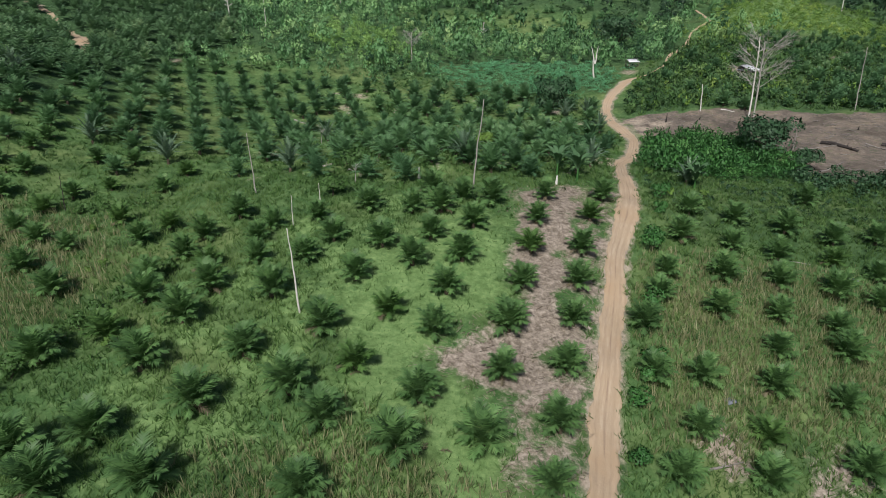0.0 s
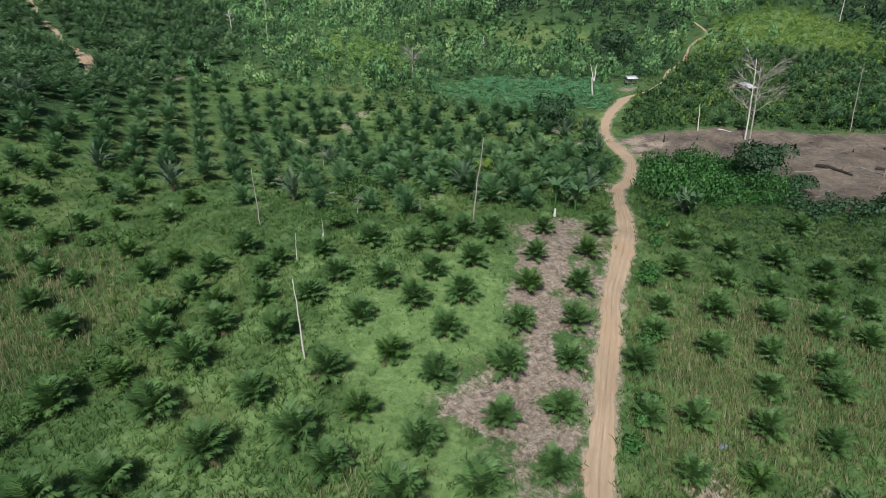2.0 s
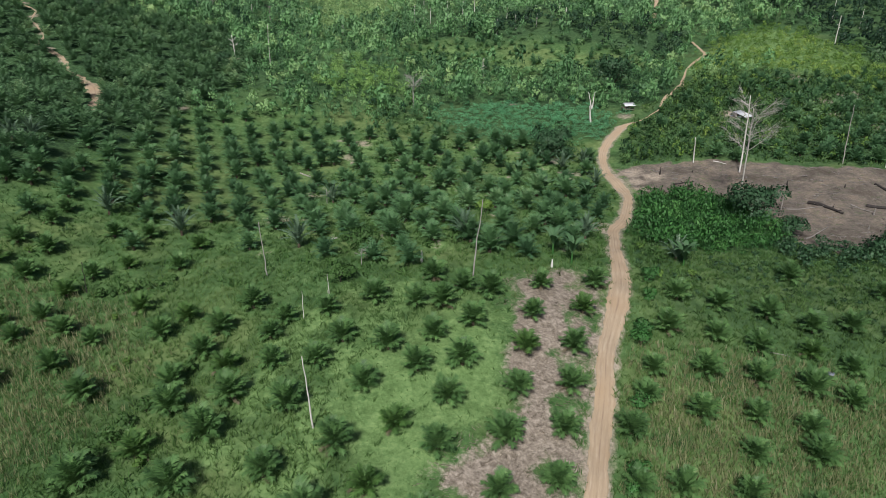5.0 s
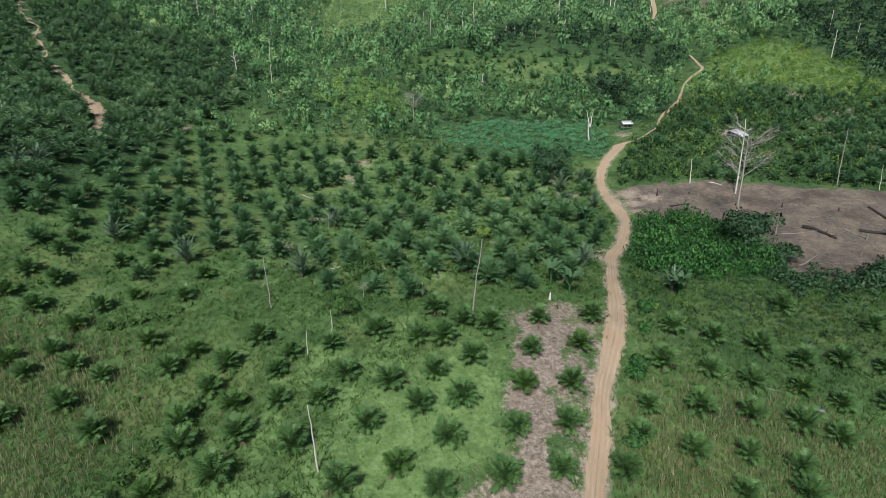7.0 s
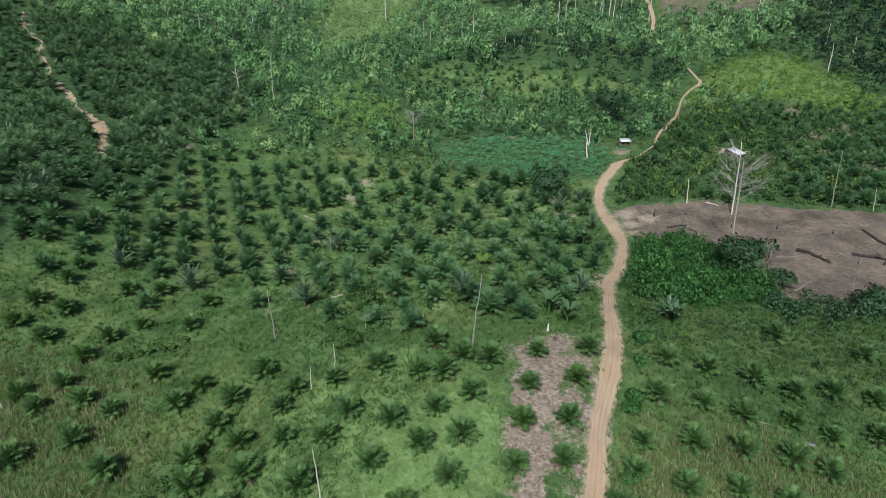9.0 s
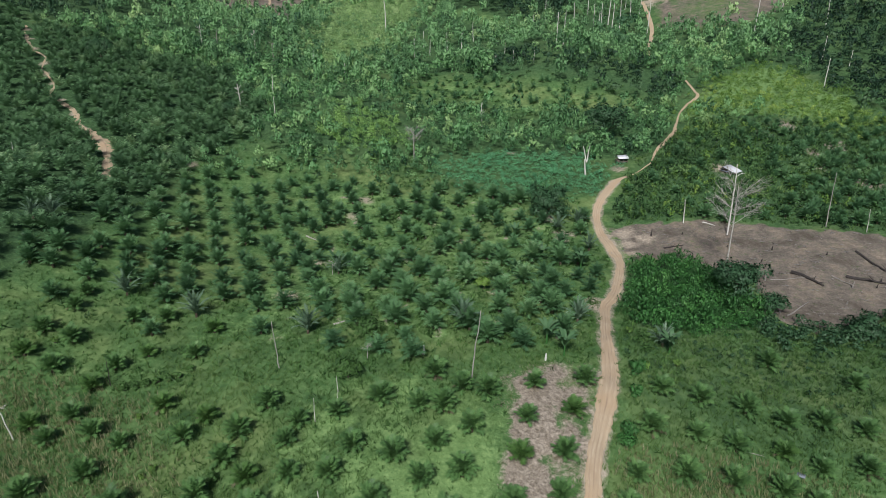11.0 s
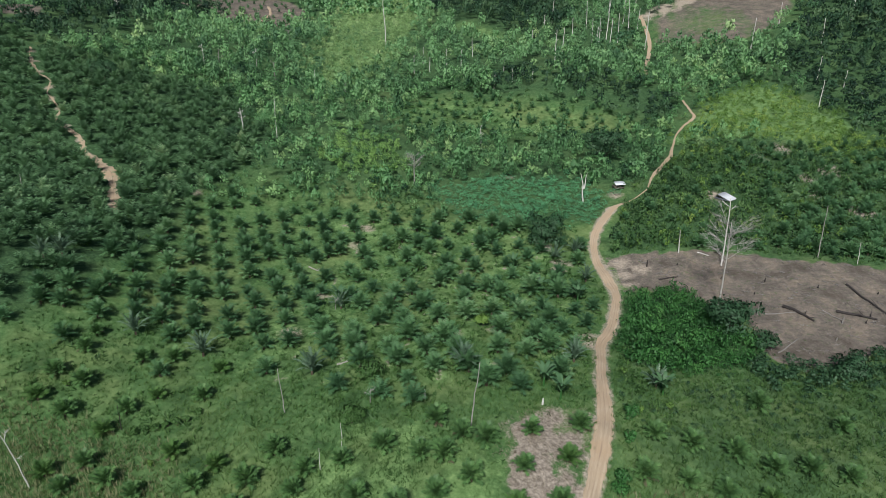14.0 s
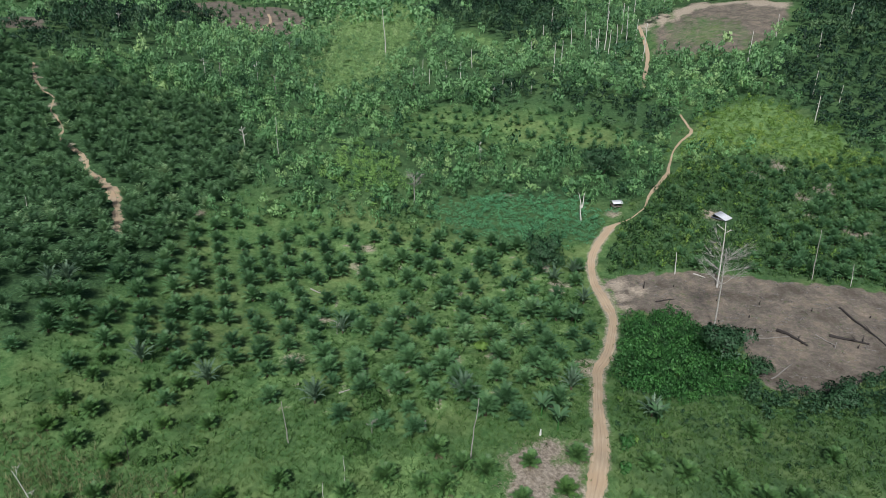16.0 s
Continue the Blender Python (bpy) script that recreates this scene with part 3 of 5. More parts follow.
def make_road(name, line, label, step=0.8, lift=0.16, ragged=1.0):
    """A track along points with a width at each, with ragged edges."""
    mid, side = bend([p[:2] for p in line], step)
    n = len(mid)
    cut = np.linspace(-1, 1, 17)
    s = np.concatenate([[0], np.cumsum(np.linalg.norm(np.diff(mid, axis=0), axis=1))])
    at = [s[np.argmin(np.hypot(mid[:, 0] - a, mid[:, 1] - b))] for a, b, w in line]
    half = np.interp(s, at, [w for a, b, w in line]) / 2
    left = half * (1 + ragged * (0.08 * np.sin(0.33 * s) + 0.07 * np.sin(0.9 * s + 1) + 0.06 * np.sin(2.3 * s)))
    right = half * (1 + ragged * (0.08 * np.sin(0.27 * s + 2) + 0.07 * np.sin(1.1 * s) + 0.06 * np.sin(2.7 * s + 1)))
    off = np.where(cut[None] < 0, cut[None] * left[:, None], cut[None] * right[:, None])
    x, y = mid[:, :1] + side[:, :1] * off, mid[:, 1:] + side[:, 1:] * off
    track = np.exp(-((np.abs(cut) - 0.45) / 0.13) ** 2)
    weeds = 0.9 * np.exp(-(cut / 0.12) ** 2)
    z = ground(x, y) + lift - 0.07 * track[None] * (1 + 0.4 * np.sin(0.8 * s))[:, None] - 0.4 * np.clip((np.abs(cut) - 0.84) / 0.16, 0, 1)[None]
    me = quads_mesh(name, np.stack([x.ravel(), y.ravel(), z.ravel()], 1), grid_quads(n, len(cut)), M_ROAD, smooth=True)
    me.attributes.new("across", "FLOAT", "POINT").data.foreach_set("value", np.tile(np.maximum(0.7 * track, weeds), n).astype(np.float32))
    lane = np.stack([off.ravel() * 1.6, np.repeat(s * 0.16, len(cut)), np.zeros(off.size)], 1)
    me.attributes.new("lane", "FLOAT_VECTOR", "POINT").data.foreach_set("vector", lane.astype(np.float32).ravel())
    return tagged(new(name, me), label, "road", kind="structure")


make_road("road", ROAD_LINE, "sandy orange dirt track with wheel ruts through the plantation")
make_road("road", LANE, "narrow eroded footpath climbing behind the open shelter", lift=0.16, ragged=1.6)
make_road("road", [(*p, 3.2) for p in ROAD_FAR], "far sandy dirt track climbing the wooded slope", 2.0, 1.0)
make_road("road", [(*p, 3.0) for p in ROAD_TOP[2:]], "thin pale track over the far bare slope", 3.0, 0.5)
make_road("road", HILL_LINE, "pale eroded dirt track climbing the palm hillside", 1.2, 0.12, 3.4)


# ---- shapes of plants ----
def part(name, mesh, parent, label="", m=None, kind=""):
    ob = new(name, mesh)
    ob.parent = parent
    if m is not None:
        ob.matrix_basis = m
    return tagged(ob, label, kind=kind)


def tube_arrays(points, radii, sides=6):
    """A tapering tube along points, with a closed end."""
    pts, v, q = [Vector(p) for p in points], [], []
    for i, p in enumerate(pts):
        t = (pts[min(i + 1, len(pts) - 1)] - pts[max(i - 1, 0)]).normalized()
        a = t.orthogonal().normalized() if abs(t.z) < 0.99 else Vector((1, 0, 0))
        b = t.cross(a)
        for k in range(sides):
            u = 2 * math.pi * k / sides
            v.append(p + radii[i] * (math.cos(u) * a + math.sin(u) * b))
    for i in range(len(pts) - 1):
        for k in range(sides):
            j = (k + 1) % sides
            q.append((i * sides + k, i * sides + j, (i + 1) * sides + j, (i + 1) * sides + k))
    end = (len(pts) - 1) * sides
    q += [(end, end + k, end + k + 1, end + min(k + 2, sides - 1)) for k in range(1, sides - 2, 2)] if sides > 3 else []
    return np.array(v), np.array(q)


def joined(pieces):
    v, q, n = [], [], 0
    for a, b in pieces:
        v.append(a)
        q.append(np.asarray(b) + n)
        n += len(a)
    return np.vstack(v), np.vstack(q)


def frond_arrays(length, rise, fall, pairs, leaf, wide, rng, spread=0.75, ribbed=True):
    """A palm frond: a curved midrib with leaflets on both sides, from the origin along +x."""
    n = 9
    s = np.linspace(0, 1, n)
    ang = np.radians(rise - fall * s ** 1.25)
    step = length / (n - 1)
    px = np.concatenate([[0], np.cumsum(np.cos(ang[:-1]) * step)])
    pz = np.concatenate([[0], np.cumsum(np.sin(ang[:-1]) * step)])
    rib = tube_arrays([(px[i], 0, pz[i]) for i in (0, 3, 5, 8)], [0.05, 0.035, 0.025, 0.01], 3)
    verts, quads = [], []
    for k in range(pairs):
        u = 0.16 + 0.84 * (k + 0.5) / pairs
        p = np.array([np.interp(u, s, px), 0, np.interp(u, s, pz)])
        a = np.interp(u, s, ang)
        t, up = np.array([math.cos(a), 0, math.sin(a)]), np.array([-math.sin(a), 0, math.cos(a)])
        size = leaf * (0.45 + 0.65 * math.sin(math.pi * min(1, u * 0.9 + 0.08)))
        for side in (-1, 1):
            ahead = 0.45 + 0.55 * u + rng.uniform(-0.12, 0.12)
            d = np.array([0, side, 0]) * spread + t * ahead + up * rng.uniform(-0.10, 0.42) + np.array([0, 0, -0.30])
            tip = p + d / np.linalg.norm(d) * size * rng.uniform(0.85, 1.1)
            base = len(verts)
            verts += [p - t * wide * 0.5, p + t * wide * 0.5, tip + t * wide * 0.12, tip - t * wide * 0.12]
            quads.append((base, base + 1, base + 2, base + 3))
    leaves = (np.array(verts), np.array(quads))
    return joined([rib, leaves]) if ribbed else leaves


def crown_lumps(radius, height, lumps, leaves, leaf, rng, flat=0.75):
    """An uneven crown of leaf clumps: lumps of leaves about a common middle, with gaps between."""
    v, way = [], []
    for i in range(lumps):
        a, e = i * 2.4 + rng.uniform(-0.4, 0.4), rng.uniform(-0.25, 1.0)
        r = radius * rng.uniform(0.25, 0.72) if i else 0
        c = np.array([r * math.cos(a), r * math.sin(a), height + radius * flat * e * 0.7])
        size = radius * rng.uniform(0.34, 0.58)
        n = rng.normal(size=(leaves, 3))
        n[:, 2] = np.abs(n[:, 2]) * 0.9 - 0.25
        n /= np.linalg.norm(n, axis=1)[:, None]
        mid = c + n * size * np.array([1, 1, flat]) * rng.uniform(0.75, 1.1, (leaves, 1))
        facing = n + rng.normal(size=(leaves, 3)) * 0.45
        facing /= np.linalg.norm(facing, axis=1)[:, None]
        one = np.cross(facing, rng.normal(size=(leaves, 3)))
        one /= np.linalg.norm(one, axis=1)[:, None]
        two = np.cross(facing, one)
        size = leaf * rng.uniform(0.6, 1.35, (leaves, 1))
        long = rng.uniform(0.45, 0.8, (leaves, 1))
        v.append(np.stack([mid + one * size, mid + two * size * long, mid - one * size * 0.9, mid - two * size * long], 1).reshape(-1, 3))
        round_way = n * 0.9 + facing * 0.14 + np.array([0, 0, 0.25])
        way.append(np.repeat(round_way / np.linalg.norm(round_way, axis=1)[:, None], 4, 0))
    v = np.vstack(v)
    return v, np.arange(len(v)).reshape(-1, 4), np.vstack(way)


def canopy(radius, height, lumps, leaves, leaf, rng, flat=0.8):
    """A bush or tree crown seen from afar: uneven clumps of leaf sprays about a common middle, with gaps between."""
    v, way = [], []
    for i in range(lumps):
        a, e = i * 2.4 + rng.uniform(-0.5, 0.5), rng.uniform(-0.5, 0.85)
        r = radius * rng.uniform(0.3, 0.78) if i else 0
        c = np.array([r * math.cos(a), r * math.sin(a), height + radius * flat * (e * 0.6 if i else 0.5)])
        size = radius * rng.uniform(0.26, 0.46) * (1.25 if i == 0 else 1.0)
        n = rng.normal(size=(leaves, 3))
        n[:, 2] = np.abs(n[:, 2]) * 1.1 - 0.25
        n /= np.linalg.norm(n, axis=1)[:, None]
        mid = c + n * size * np.array([1, 1, flat]) * rng.uniform(0.55, 1.15, (leaves, 1))
        facing = n + rng.normal(size=(leaves, 3)) * 0.5
        facing /= np.linalg.norm(facing, axis=1)[:, None]
        one = np.cross(facing, rng.normal(size=(leaves, 3)))
        one /= np.linalg.norm(one, axis=1)[:, None]
        two = np.cross(facing, one)
        big = leaf * rng.uniform(0.6, 1.4, (leaves, 1))
        long = rng.uniform(0.45, 0.85, (leaves, 1))
        v.append(np.stack([mid + one * big, mid + two * big * long, mid - one * big * 0.9, mid - two * big * long], 1).reshape(-1, 3))
        round_way = n * 0.8 + facing * 0.2 + (n * size + c - (0, 0, height)) / radius * 0.6 + np.array([0, 0, 0.1])
        way.append(np.repeat(round_way / np.linalg.norm(round_way, axis=1)[:, None], 4, 0))
    v = np.vstack(v)
    return v, np.arange(len(v)).reshape(-1, 4), np.vstack(way)


def tuft_arrays(blades, tall, wide, rng, spread=0.35, lie=0.28):
    v = []
    for i in range(blades):
        a, r = rng.uniform(0, 6.28), rng.uniform(0, spread)
        p = np.array([r * math.cos(a), r * math.sin(a), -0.05])
        b = rng.uniform(0, 6.28)
        across = np.array([math.cos(b), math.sin(b), 0]) * wide
        lean = np.array([rng.normal() * lie, rng.normal() * lie, 1.0])
        tip = p + lean * tall * rng.uniform(0.6, 1.15)
        v += [p - across, p + across, tip + across * 0.25, tip - across * 0.25]
    v = np.array(v)
    return v, np.arange(len(v)).reshape(-1, 4)


def scattered(name, shapes, x, y, mat, label, category, size=(0.8, 1.2), sink=0.0, seed=1, tint=None, tall=(0.85, 1.15)):
    """Plants that nobody could count, as one object: copies of a few shapes, turned and sized at random."""
    rng = np.random.default_rng(seed)
    n = len(x)
    z = ground(x, y) - sink
    turn, big, high = rng.uniform(0, 6.283, n), rng.uniform(*size, n), rng.uniform(*tall, n)
    tone = rng.uniform(0, 1, n) if tint is None else tint
    pick = rng.integers(0, len(shapes), n)
    vs, qs, ts, ns, count = [], [], [], [], 0
    for k, (v, q, *face) in enumerate(shapes):
        w = np.where(pick == k)[0]
        if not len(w):
            continue
        c, s = np.cos(turn[w])[:, None], np.sin(turn[w])[:, None]
        b = big[w][:, None]
        out = np.stack([(v[None, :, 0] * c - v[None, :, 1] * s) * b + x[w][:, None], (v[None, :, 0] * s + v[None, :, 1] * c) * b + y[w][:, None],
                        v[None, :, 2] * b * high[w][:, None] + z[w][:, None]], 2)
        vs.append(out.reshape(-1, 3))
        qs.append((q[None] + (np.arange(len(w)) * len(v))[:, None, None]).reshape(-1, 4) + count)
        ts.append(np.repeat(tone[w], len(v)))
        if face:
            f = face[0]
            ns.append(np.stack([f[None, :, 0] * c - f[None, :, 1] * s, f[None, :, 0] * s + f[None, :, 1] * c, np.repeat(f[None, :, 2], len(w), 0)], 2).reshape(-1, 3))
        count += len(w) * len(v)
    me = quads_mesh(name, np.vstack(vs), np.vstack(qs), mat, np.concatenate(ts), normals=np.vstack(ns) if ns else None)
    return tagged(new(name, me), label, category, kind="stuff")


def spots(low_x, high_x, low_y, high_y, step, seed, keep):
    """Points at about one step from one another, kept with the chance that keep gives."""
    rng = np.random.default_rng(seed)
    gx, gy = np.meshgrid(np.arange(low_x, high_x, step), np.arange(low_y, high_y, step))
    x = gx.ravel() + rng.uniform(-0.48, 0.48, gx.size) * step
    y = gy.ravel() + rng.uniform(-0.48, 0.48, gx.size) * step
    ok = rng.uniform(0, 1, len(x)) < keep(x, y)
    return x[ok], y[ok]


def in_view(x, y, more=6.0):
    return np.abs(x) < 0.80 * y + 6 + more


def clear_of_roads(x, y, gap=2.6):
    return (beside(ROAD, x, y) > gap) & (beside(PATH, x, y) > min(gap, 2.0)) & (beside(ROAD_HILL, x, y) > gap) & (beside(ROAD_FAR, x, y) > gap)


# ---- oil palms ----
FROND_AGES = ((88, 20, 3.5), (81, 40, 3.7), (72, 58, 3.6), (60, 70, 3.2), (42, 72, 2.7))


def palm_kinds():
    """Five ages of frond, from the upright heart to the hanging skirt, in three cuts."""
    rng = np.random.default_rng(5)
    out = {}
    for key, scale, pairs, leaf, mat in (("young", 1.0, 17, 0.95, M_FROND), ("light", 0.9, 16, 0.9, M_FROND_LIGHT), ("pale", 1.15, 12, 0.40, M_FROND_PALE), ("dry", 0.9, 10, 0.70, M_FROND_DRY)):
        out[key] = []
        for rise, fall, length in FROND_AGES:
            v, q = frond_arrays(length * scale, rise, fall, pairs, leaf, {"pale": 0.32, "dry": 0.17}.get(key, 0.22), rng)
            out[key].append(quads_mesh("frond", v, q, mat))
    return out


FRONDS = palm_kinds()


def frond_age(u):
    """The age of a frond by its place between the heart (0) and the ground (1)."""
    return 0 if u < 0.12 else 1 if u < 0.36 else 2 if u < 0.62 else 3 if u < 0.84 else 4


def stem_mesh(tall, radius):
    ring = [(0, 0, -0.4), (0, 0, tall * 0.4), (0, 0, tall * 0.75), (0, 0, tall)]
    return quads_mesh("stem", *tube_arrays(ring, [radius * 1.15, radius * 1.05, radius, radius * 0.5], 8), M_STEM, smooth=True)


def make_palm(kind, tall, fronds, seed, dry=0, size=1.0, lowest=4):
    rng = np.random.default_rng(seed)
    root = new("wild_palm" if kind == "pale" else "oil_palm")
    part("stem", stem_mesh(tall, 0.30), root, "rough brown stem with old frond bases")
    for i in range(fronds):
        u = (i + 0.5) / fronds
        m = pose(0, 0, tall * (1 - 0.25 * u), 0, rng.uniform(-8, 8), i * 137.5 + rng.uniform(-14, 14)) @ Matrix.Diagonal((*[size * rng.uniform(0.84, 1.12)] * 3, 1))
        part("frond", FRONDS[kind][min(lowest, frond_age(u))], root, m=m)
    for i in range(dry):
        m = pose(0, 0, tall * 0.6, 0, rng.uniform(0, 14), rng.uniform(0, 360)) @ Matrix.Diagonal((size, size, size, 1))
        part("frond", FRONDS["dry"][4], root, "dry yellow-brown hanging frond", m=m)
    return root


def crown_mesh(name, tall, size, fronds, ages, pairs, wide, mat, rng):
    """The fronds of some ages of a grown palm as one mesh."""
    pieces = []
    for i in range(fronds):
        u = (i + 0.5) / fronds
        age = frond_age(u)
        turn = math.radians(i * 137.5 + rng.uniform(-14, 14))
        rise, fall, length = FROND_AGES[age]
        v, q = frond_arrays(length * size * rng.uniform(0.85, 1.12), rise + rng.uniform(-7, 7), fall, pairs, 0.85 * size, wide * size, rng, ribbed=False)
        if age in ages:
            c, k = math.cos(turn), math.sin(turn)
            pieces.append((np.stack([v[:, 0] * c - v[:, 1] * k, v[:, 0] * k + v[:, 1] * c, v[:, 2] + tall], 1), q))
    return quads_mesh(name, *joined(pieces), mat)


def make_grown_palm(tall, size, seed):
    """A grown palm seen from afar: its stem, the upright heart and the spreading skirt."""
    root = new("oil_palm")
    part("stem", stem_mesh(tall, 0.36), root, "rough brown stem with old frond bases")
    part("crown", crown_mesh("crown", tall, size, 30, (0, 1, 2), 9, 0.30, M_FROND_GROWN, np.random.default_rng(seed)), root, "upright arching dark green fronds")
    part("skirt", crown_mesh("skirt", tall, size, 30, (3, 4), 9, 0.30, M_FROND_GROWN, np.random.default_rng(seed)), root, "low spreading fronds")
    return root


WEST_NEAR = [(-35.5, 75.7), (-44.6, 73.0), (-50.4, 67.5), (-36.7, 65.4), (-25.3, 69.4), (-28.0, 59.0), (-37.0, 53.9), (-43.4, 50.9), (-18.1, 62.5), (-13.3, 57.7),
             (-28.6, 47.3), (-38.3, 46.7), (-13.6, 46.8), (-24.7, 81.7), (-16.2, 74.6), (-10.9, 67.3), (-7.8, 79.1), (-13.3, 86.6), (-10.1, 96.6), (-18.5, 99.5),
             (-22.1, 92.8), (-4.8, 90.7), (-2.1, 100.1), (-1.1, 74.8), (-2.9, 62.8), (-5.0, 53.5), (4.4, 56.3), (0.5, 84.9), (3.1, 93.6), (5.3, 104.2),
             (-5.6, 111.2), (-0.4, 109.9), (9.3, 115.1)]
CUT_STRIP = [(9.2, 78.3), (7.5, 68.1), (12.2, 88.2), (14.8, 98.4), (17.0, 107.8), (20.0, 118.5), (21.5, 90.6), (23.8, 100.3), (27.5, 111.4), (32.0, 122.0),
             (18.9, 80.9), (16.2, 70.9), (13.6, 60.3), (11.5, 51.1)]
EAST_NEAR = [(28.2, 71.6), (35.5, 73.0), (45.7, 73.1), (55.9, 73.0), (60.8, 81.6), (49.8, 81.0), (62.0, 87.2), (53.0, 88.2), (43.3, 87.8), (34.4, 90.0), (29.9, 82.3),
             (48.0, 98.3), (37.8, 97.4), (44.3, 109.5), (54.0, 109.4), (50.1, 122.1), (58.9, 120.4), (68.6, 118.6), (82.7, 137.6), (57.5, 97.5), (76.0, 114.4),
             (71.1, 105.5), (84.0, 114.0), (77.5, 102.0), (66.5, 95.7), (72.8, 93.4), (61.6, 106.9), (31.6, 63.2), (41.3, 65.0), (38.9, 59.0), (53.3, 62.8),
             (26.9, 56.3), (92.5, 112.3), (99.2, 127.9), (87.0, 101.8)]
WEST_MID = [(-103.0, 141.5), (-94.6, 139.5), (-102.9, 132.8), (-94.8, 129.6), (-81.4, 132.9), (-75.6, 138.4), (-63.8, 138.8), (-84.7, 151.3), (-76.6, 153.4),
            (-99.7, 151.3), (-62.8, 150.4), (-100.5, 159.1), (-83.4, 125.0), (-82.2, 114.1), (-90.4, 111.9), (-84.0, 106.9), (-63.1, 116.5), (-51.5, 112.1),
            (-54.6, 105.9), (-43.4, 107.0), (-39.1, 115.0), (-32.5, 102.9), (-67.3, 104.7), (-75.1, 108.6), (-44.3, 99.5), (-38.3, 94.1), (-29.8, 93.3),
            (-70.5, 96.7), (-61.0, 88.7), (-46.3, 90.0), (-34.7, 85.0), (-80.0, 92.0), (-43.5, 82.5), (-31.0, 108.9), (-14.1, 114.5), (-2.2, 122.4), (3.9, 117.0),
            (-23.1, 110.6)]
ROWS_WEST = [(-92.7, 265.5), (-82.0, 262.0), (-89.9, 257.7), (-97.4, 253.0), (-76.4, 248.2), (-104.6, 246.5), (-94.2, 243.7), (-83.8, 243.3),
             (-101.1, 237.2), (-91.7, 236.6), (-79.8, 233.2), (-88.6, 228.1), (-106.4, 227.0), (-97.5, 226.8), (-76.7, 225.0), (-105.3, 218.7),
             (-83.6, 216.8), (-93.1, 215.9), (-101.9, 209.8), (-80.7, 208.5), (-90.1, 207.2), (-95.4, 200.4), (-106.3, 200.1), (-77.8, 198.5),
             (-112.0, 196.3), (-84.9, 194.3), (-103.9, 191.9), (-91.3, 191.4), (-82.2, 187.2), (-90.9, 185.1), (-98.7, 183.1), (-106.7, 181.7),
             (-88.4, 178.5), (-79.3, 177.5), (-97.1, 176.6), (-107.1, 174.6), (-114.6, 173.7), (-86.8, 170.6), (-121.0, 170.5), (-93.5, 169.8),
             (-75.9, 167.8), (-113.2, 166.9), (-103.3, 166.1), (-118.8, 165.6), (-80.6, 162.3), (-107.1, 154.2), (-77.9, 146.4)]
ROWS_INNER = [(-40.6, 256.5), (-52.7, 255.4), (-68.7, 253.9), (-57.6, 252.5), (-38.0, 250.7), (-50.3, 247.6), (-65.7, 245.2), (-35.3, 241.9),
              (-41.9, 240.3), (-57.2, 240.1), (-47.7, 238.4), (-73.0, 237.0), (-64.1, 234.5), (-41.6, 233.0), (-70.9, 231.8), (-45.7, 229.9),
              (-54.1, 229.4), (-49.7, 225.3), (-59.8, 225.0), (-67.2, 222.2), (-35.9, 218.2), (-57.6, 217.4), (-73.6, 215.8), (-44.1, 212.4),
              (-54.1, 212.3), (-70.2, 206.9), (-62.1, 206.5), (-50.4, 204.2), (-58.4, 199.0), (-74.5, 190.6), (-44.3, 188.3), (-63.1, 187.1),
              (-53.4, 186.3), (-43.0, 181.0), (-68.3, 176.6), (-50.6, 176.4), (-59.0, 175.6), (-58.5, 170.1), (-37.9, 170.0), (-65.3, 166.6),
              (-46.5, 163.3), (-53.8, 161.9), (-35.1, 161.6), (-49.9, 149.5)]
ROWS_MIDDLE = [(-2.5, 261.8), (-30.6, 259.5), (-21.0, 257.4), (-11.5, 254.8), (-3.6, 249.5), (-17.5, 246.1), (-10.7, 242.1), (-24.0, 240.1),
               (-5.9, 238.3), (-14.9, 231.9), (-32.0, 231.7), (-29.0, 224.2), (-10.1, 223.9), (-15.0, 212.5), (-32.5, 211.6), (-1.6, 208.5),
               (-11.3, 200.7), (-17.1, 196.1), (-28.1, 188.4), (-7.9, 187.8), (-18.2, 185.2), (-2.1, 177.4), (-21.3, 177.2), (-12.9, 174.5),
               (-27.3, 165.0), (-10.5, 162.2), (-0.3, 158.9), (-26.5, 158.8), (-15.7, 152.9), (-5.2, 152.4), (-23.1, 147.2), (-12.9, 146.9), (-2.7, 143.3)]
ROWS_EAST = [(11.5, 264.1), (21.4, 261.4), (32.3, 256.7), (6.2, 254.0), (25.8, 254.0), (15.9, 251.1), (20.4, 246.5), (15.2, 239.7), (56.0, 238.6),
             (9.0, 231.0), (53.1, 228.7), (1.0, 222.9), (12.0, 221.0), (2.0, 214.1), (41.2, 211.5), (15.3, 205.3), (8.0, 203.9), (31.1, 202.7),
             (46.7, 201.6), (40.5, 201.2), (20.1, 200.5), (6.7, 193.3), (15.7, 183.7), (24.5, 178.9), (7.1, 178.8), (33.6, 177.4), (17.0, 166.6),
             (27.9, 164.0), (30.5, 158.4), (15.1, 154.3), (23.2, 153.6), (3.3, 151.4), (6.5, 143.8), (31.0, 142.6), (16.4, 142.2), (10.7, 137.3)]
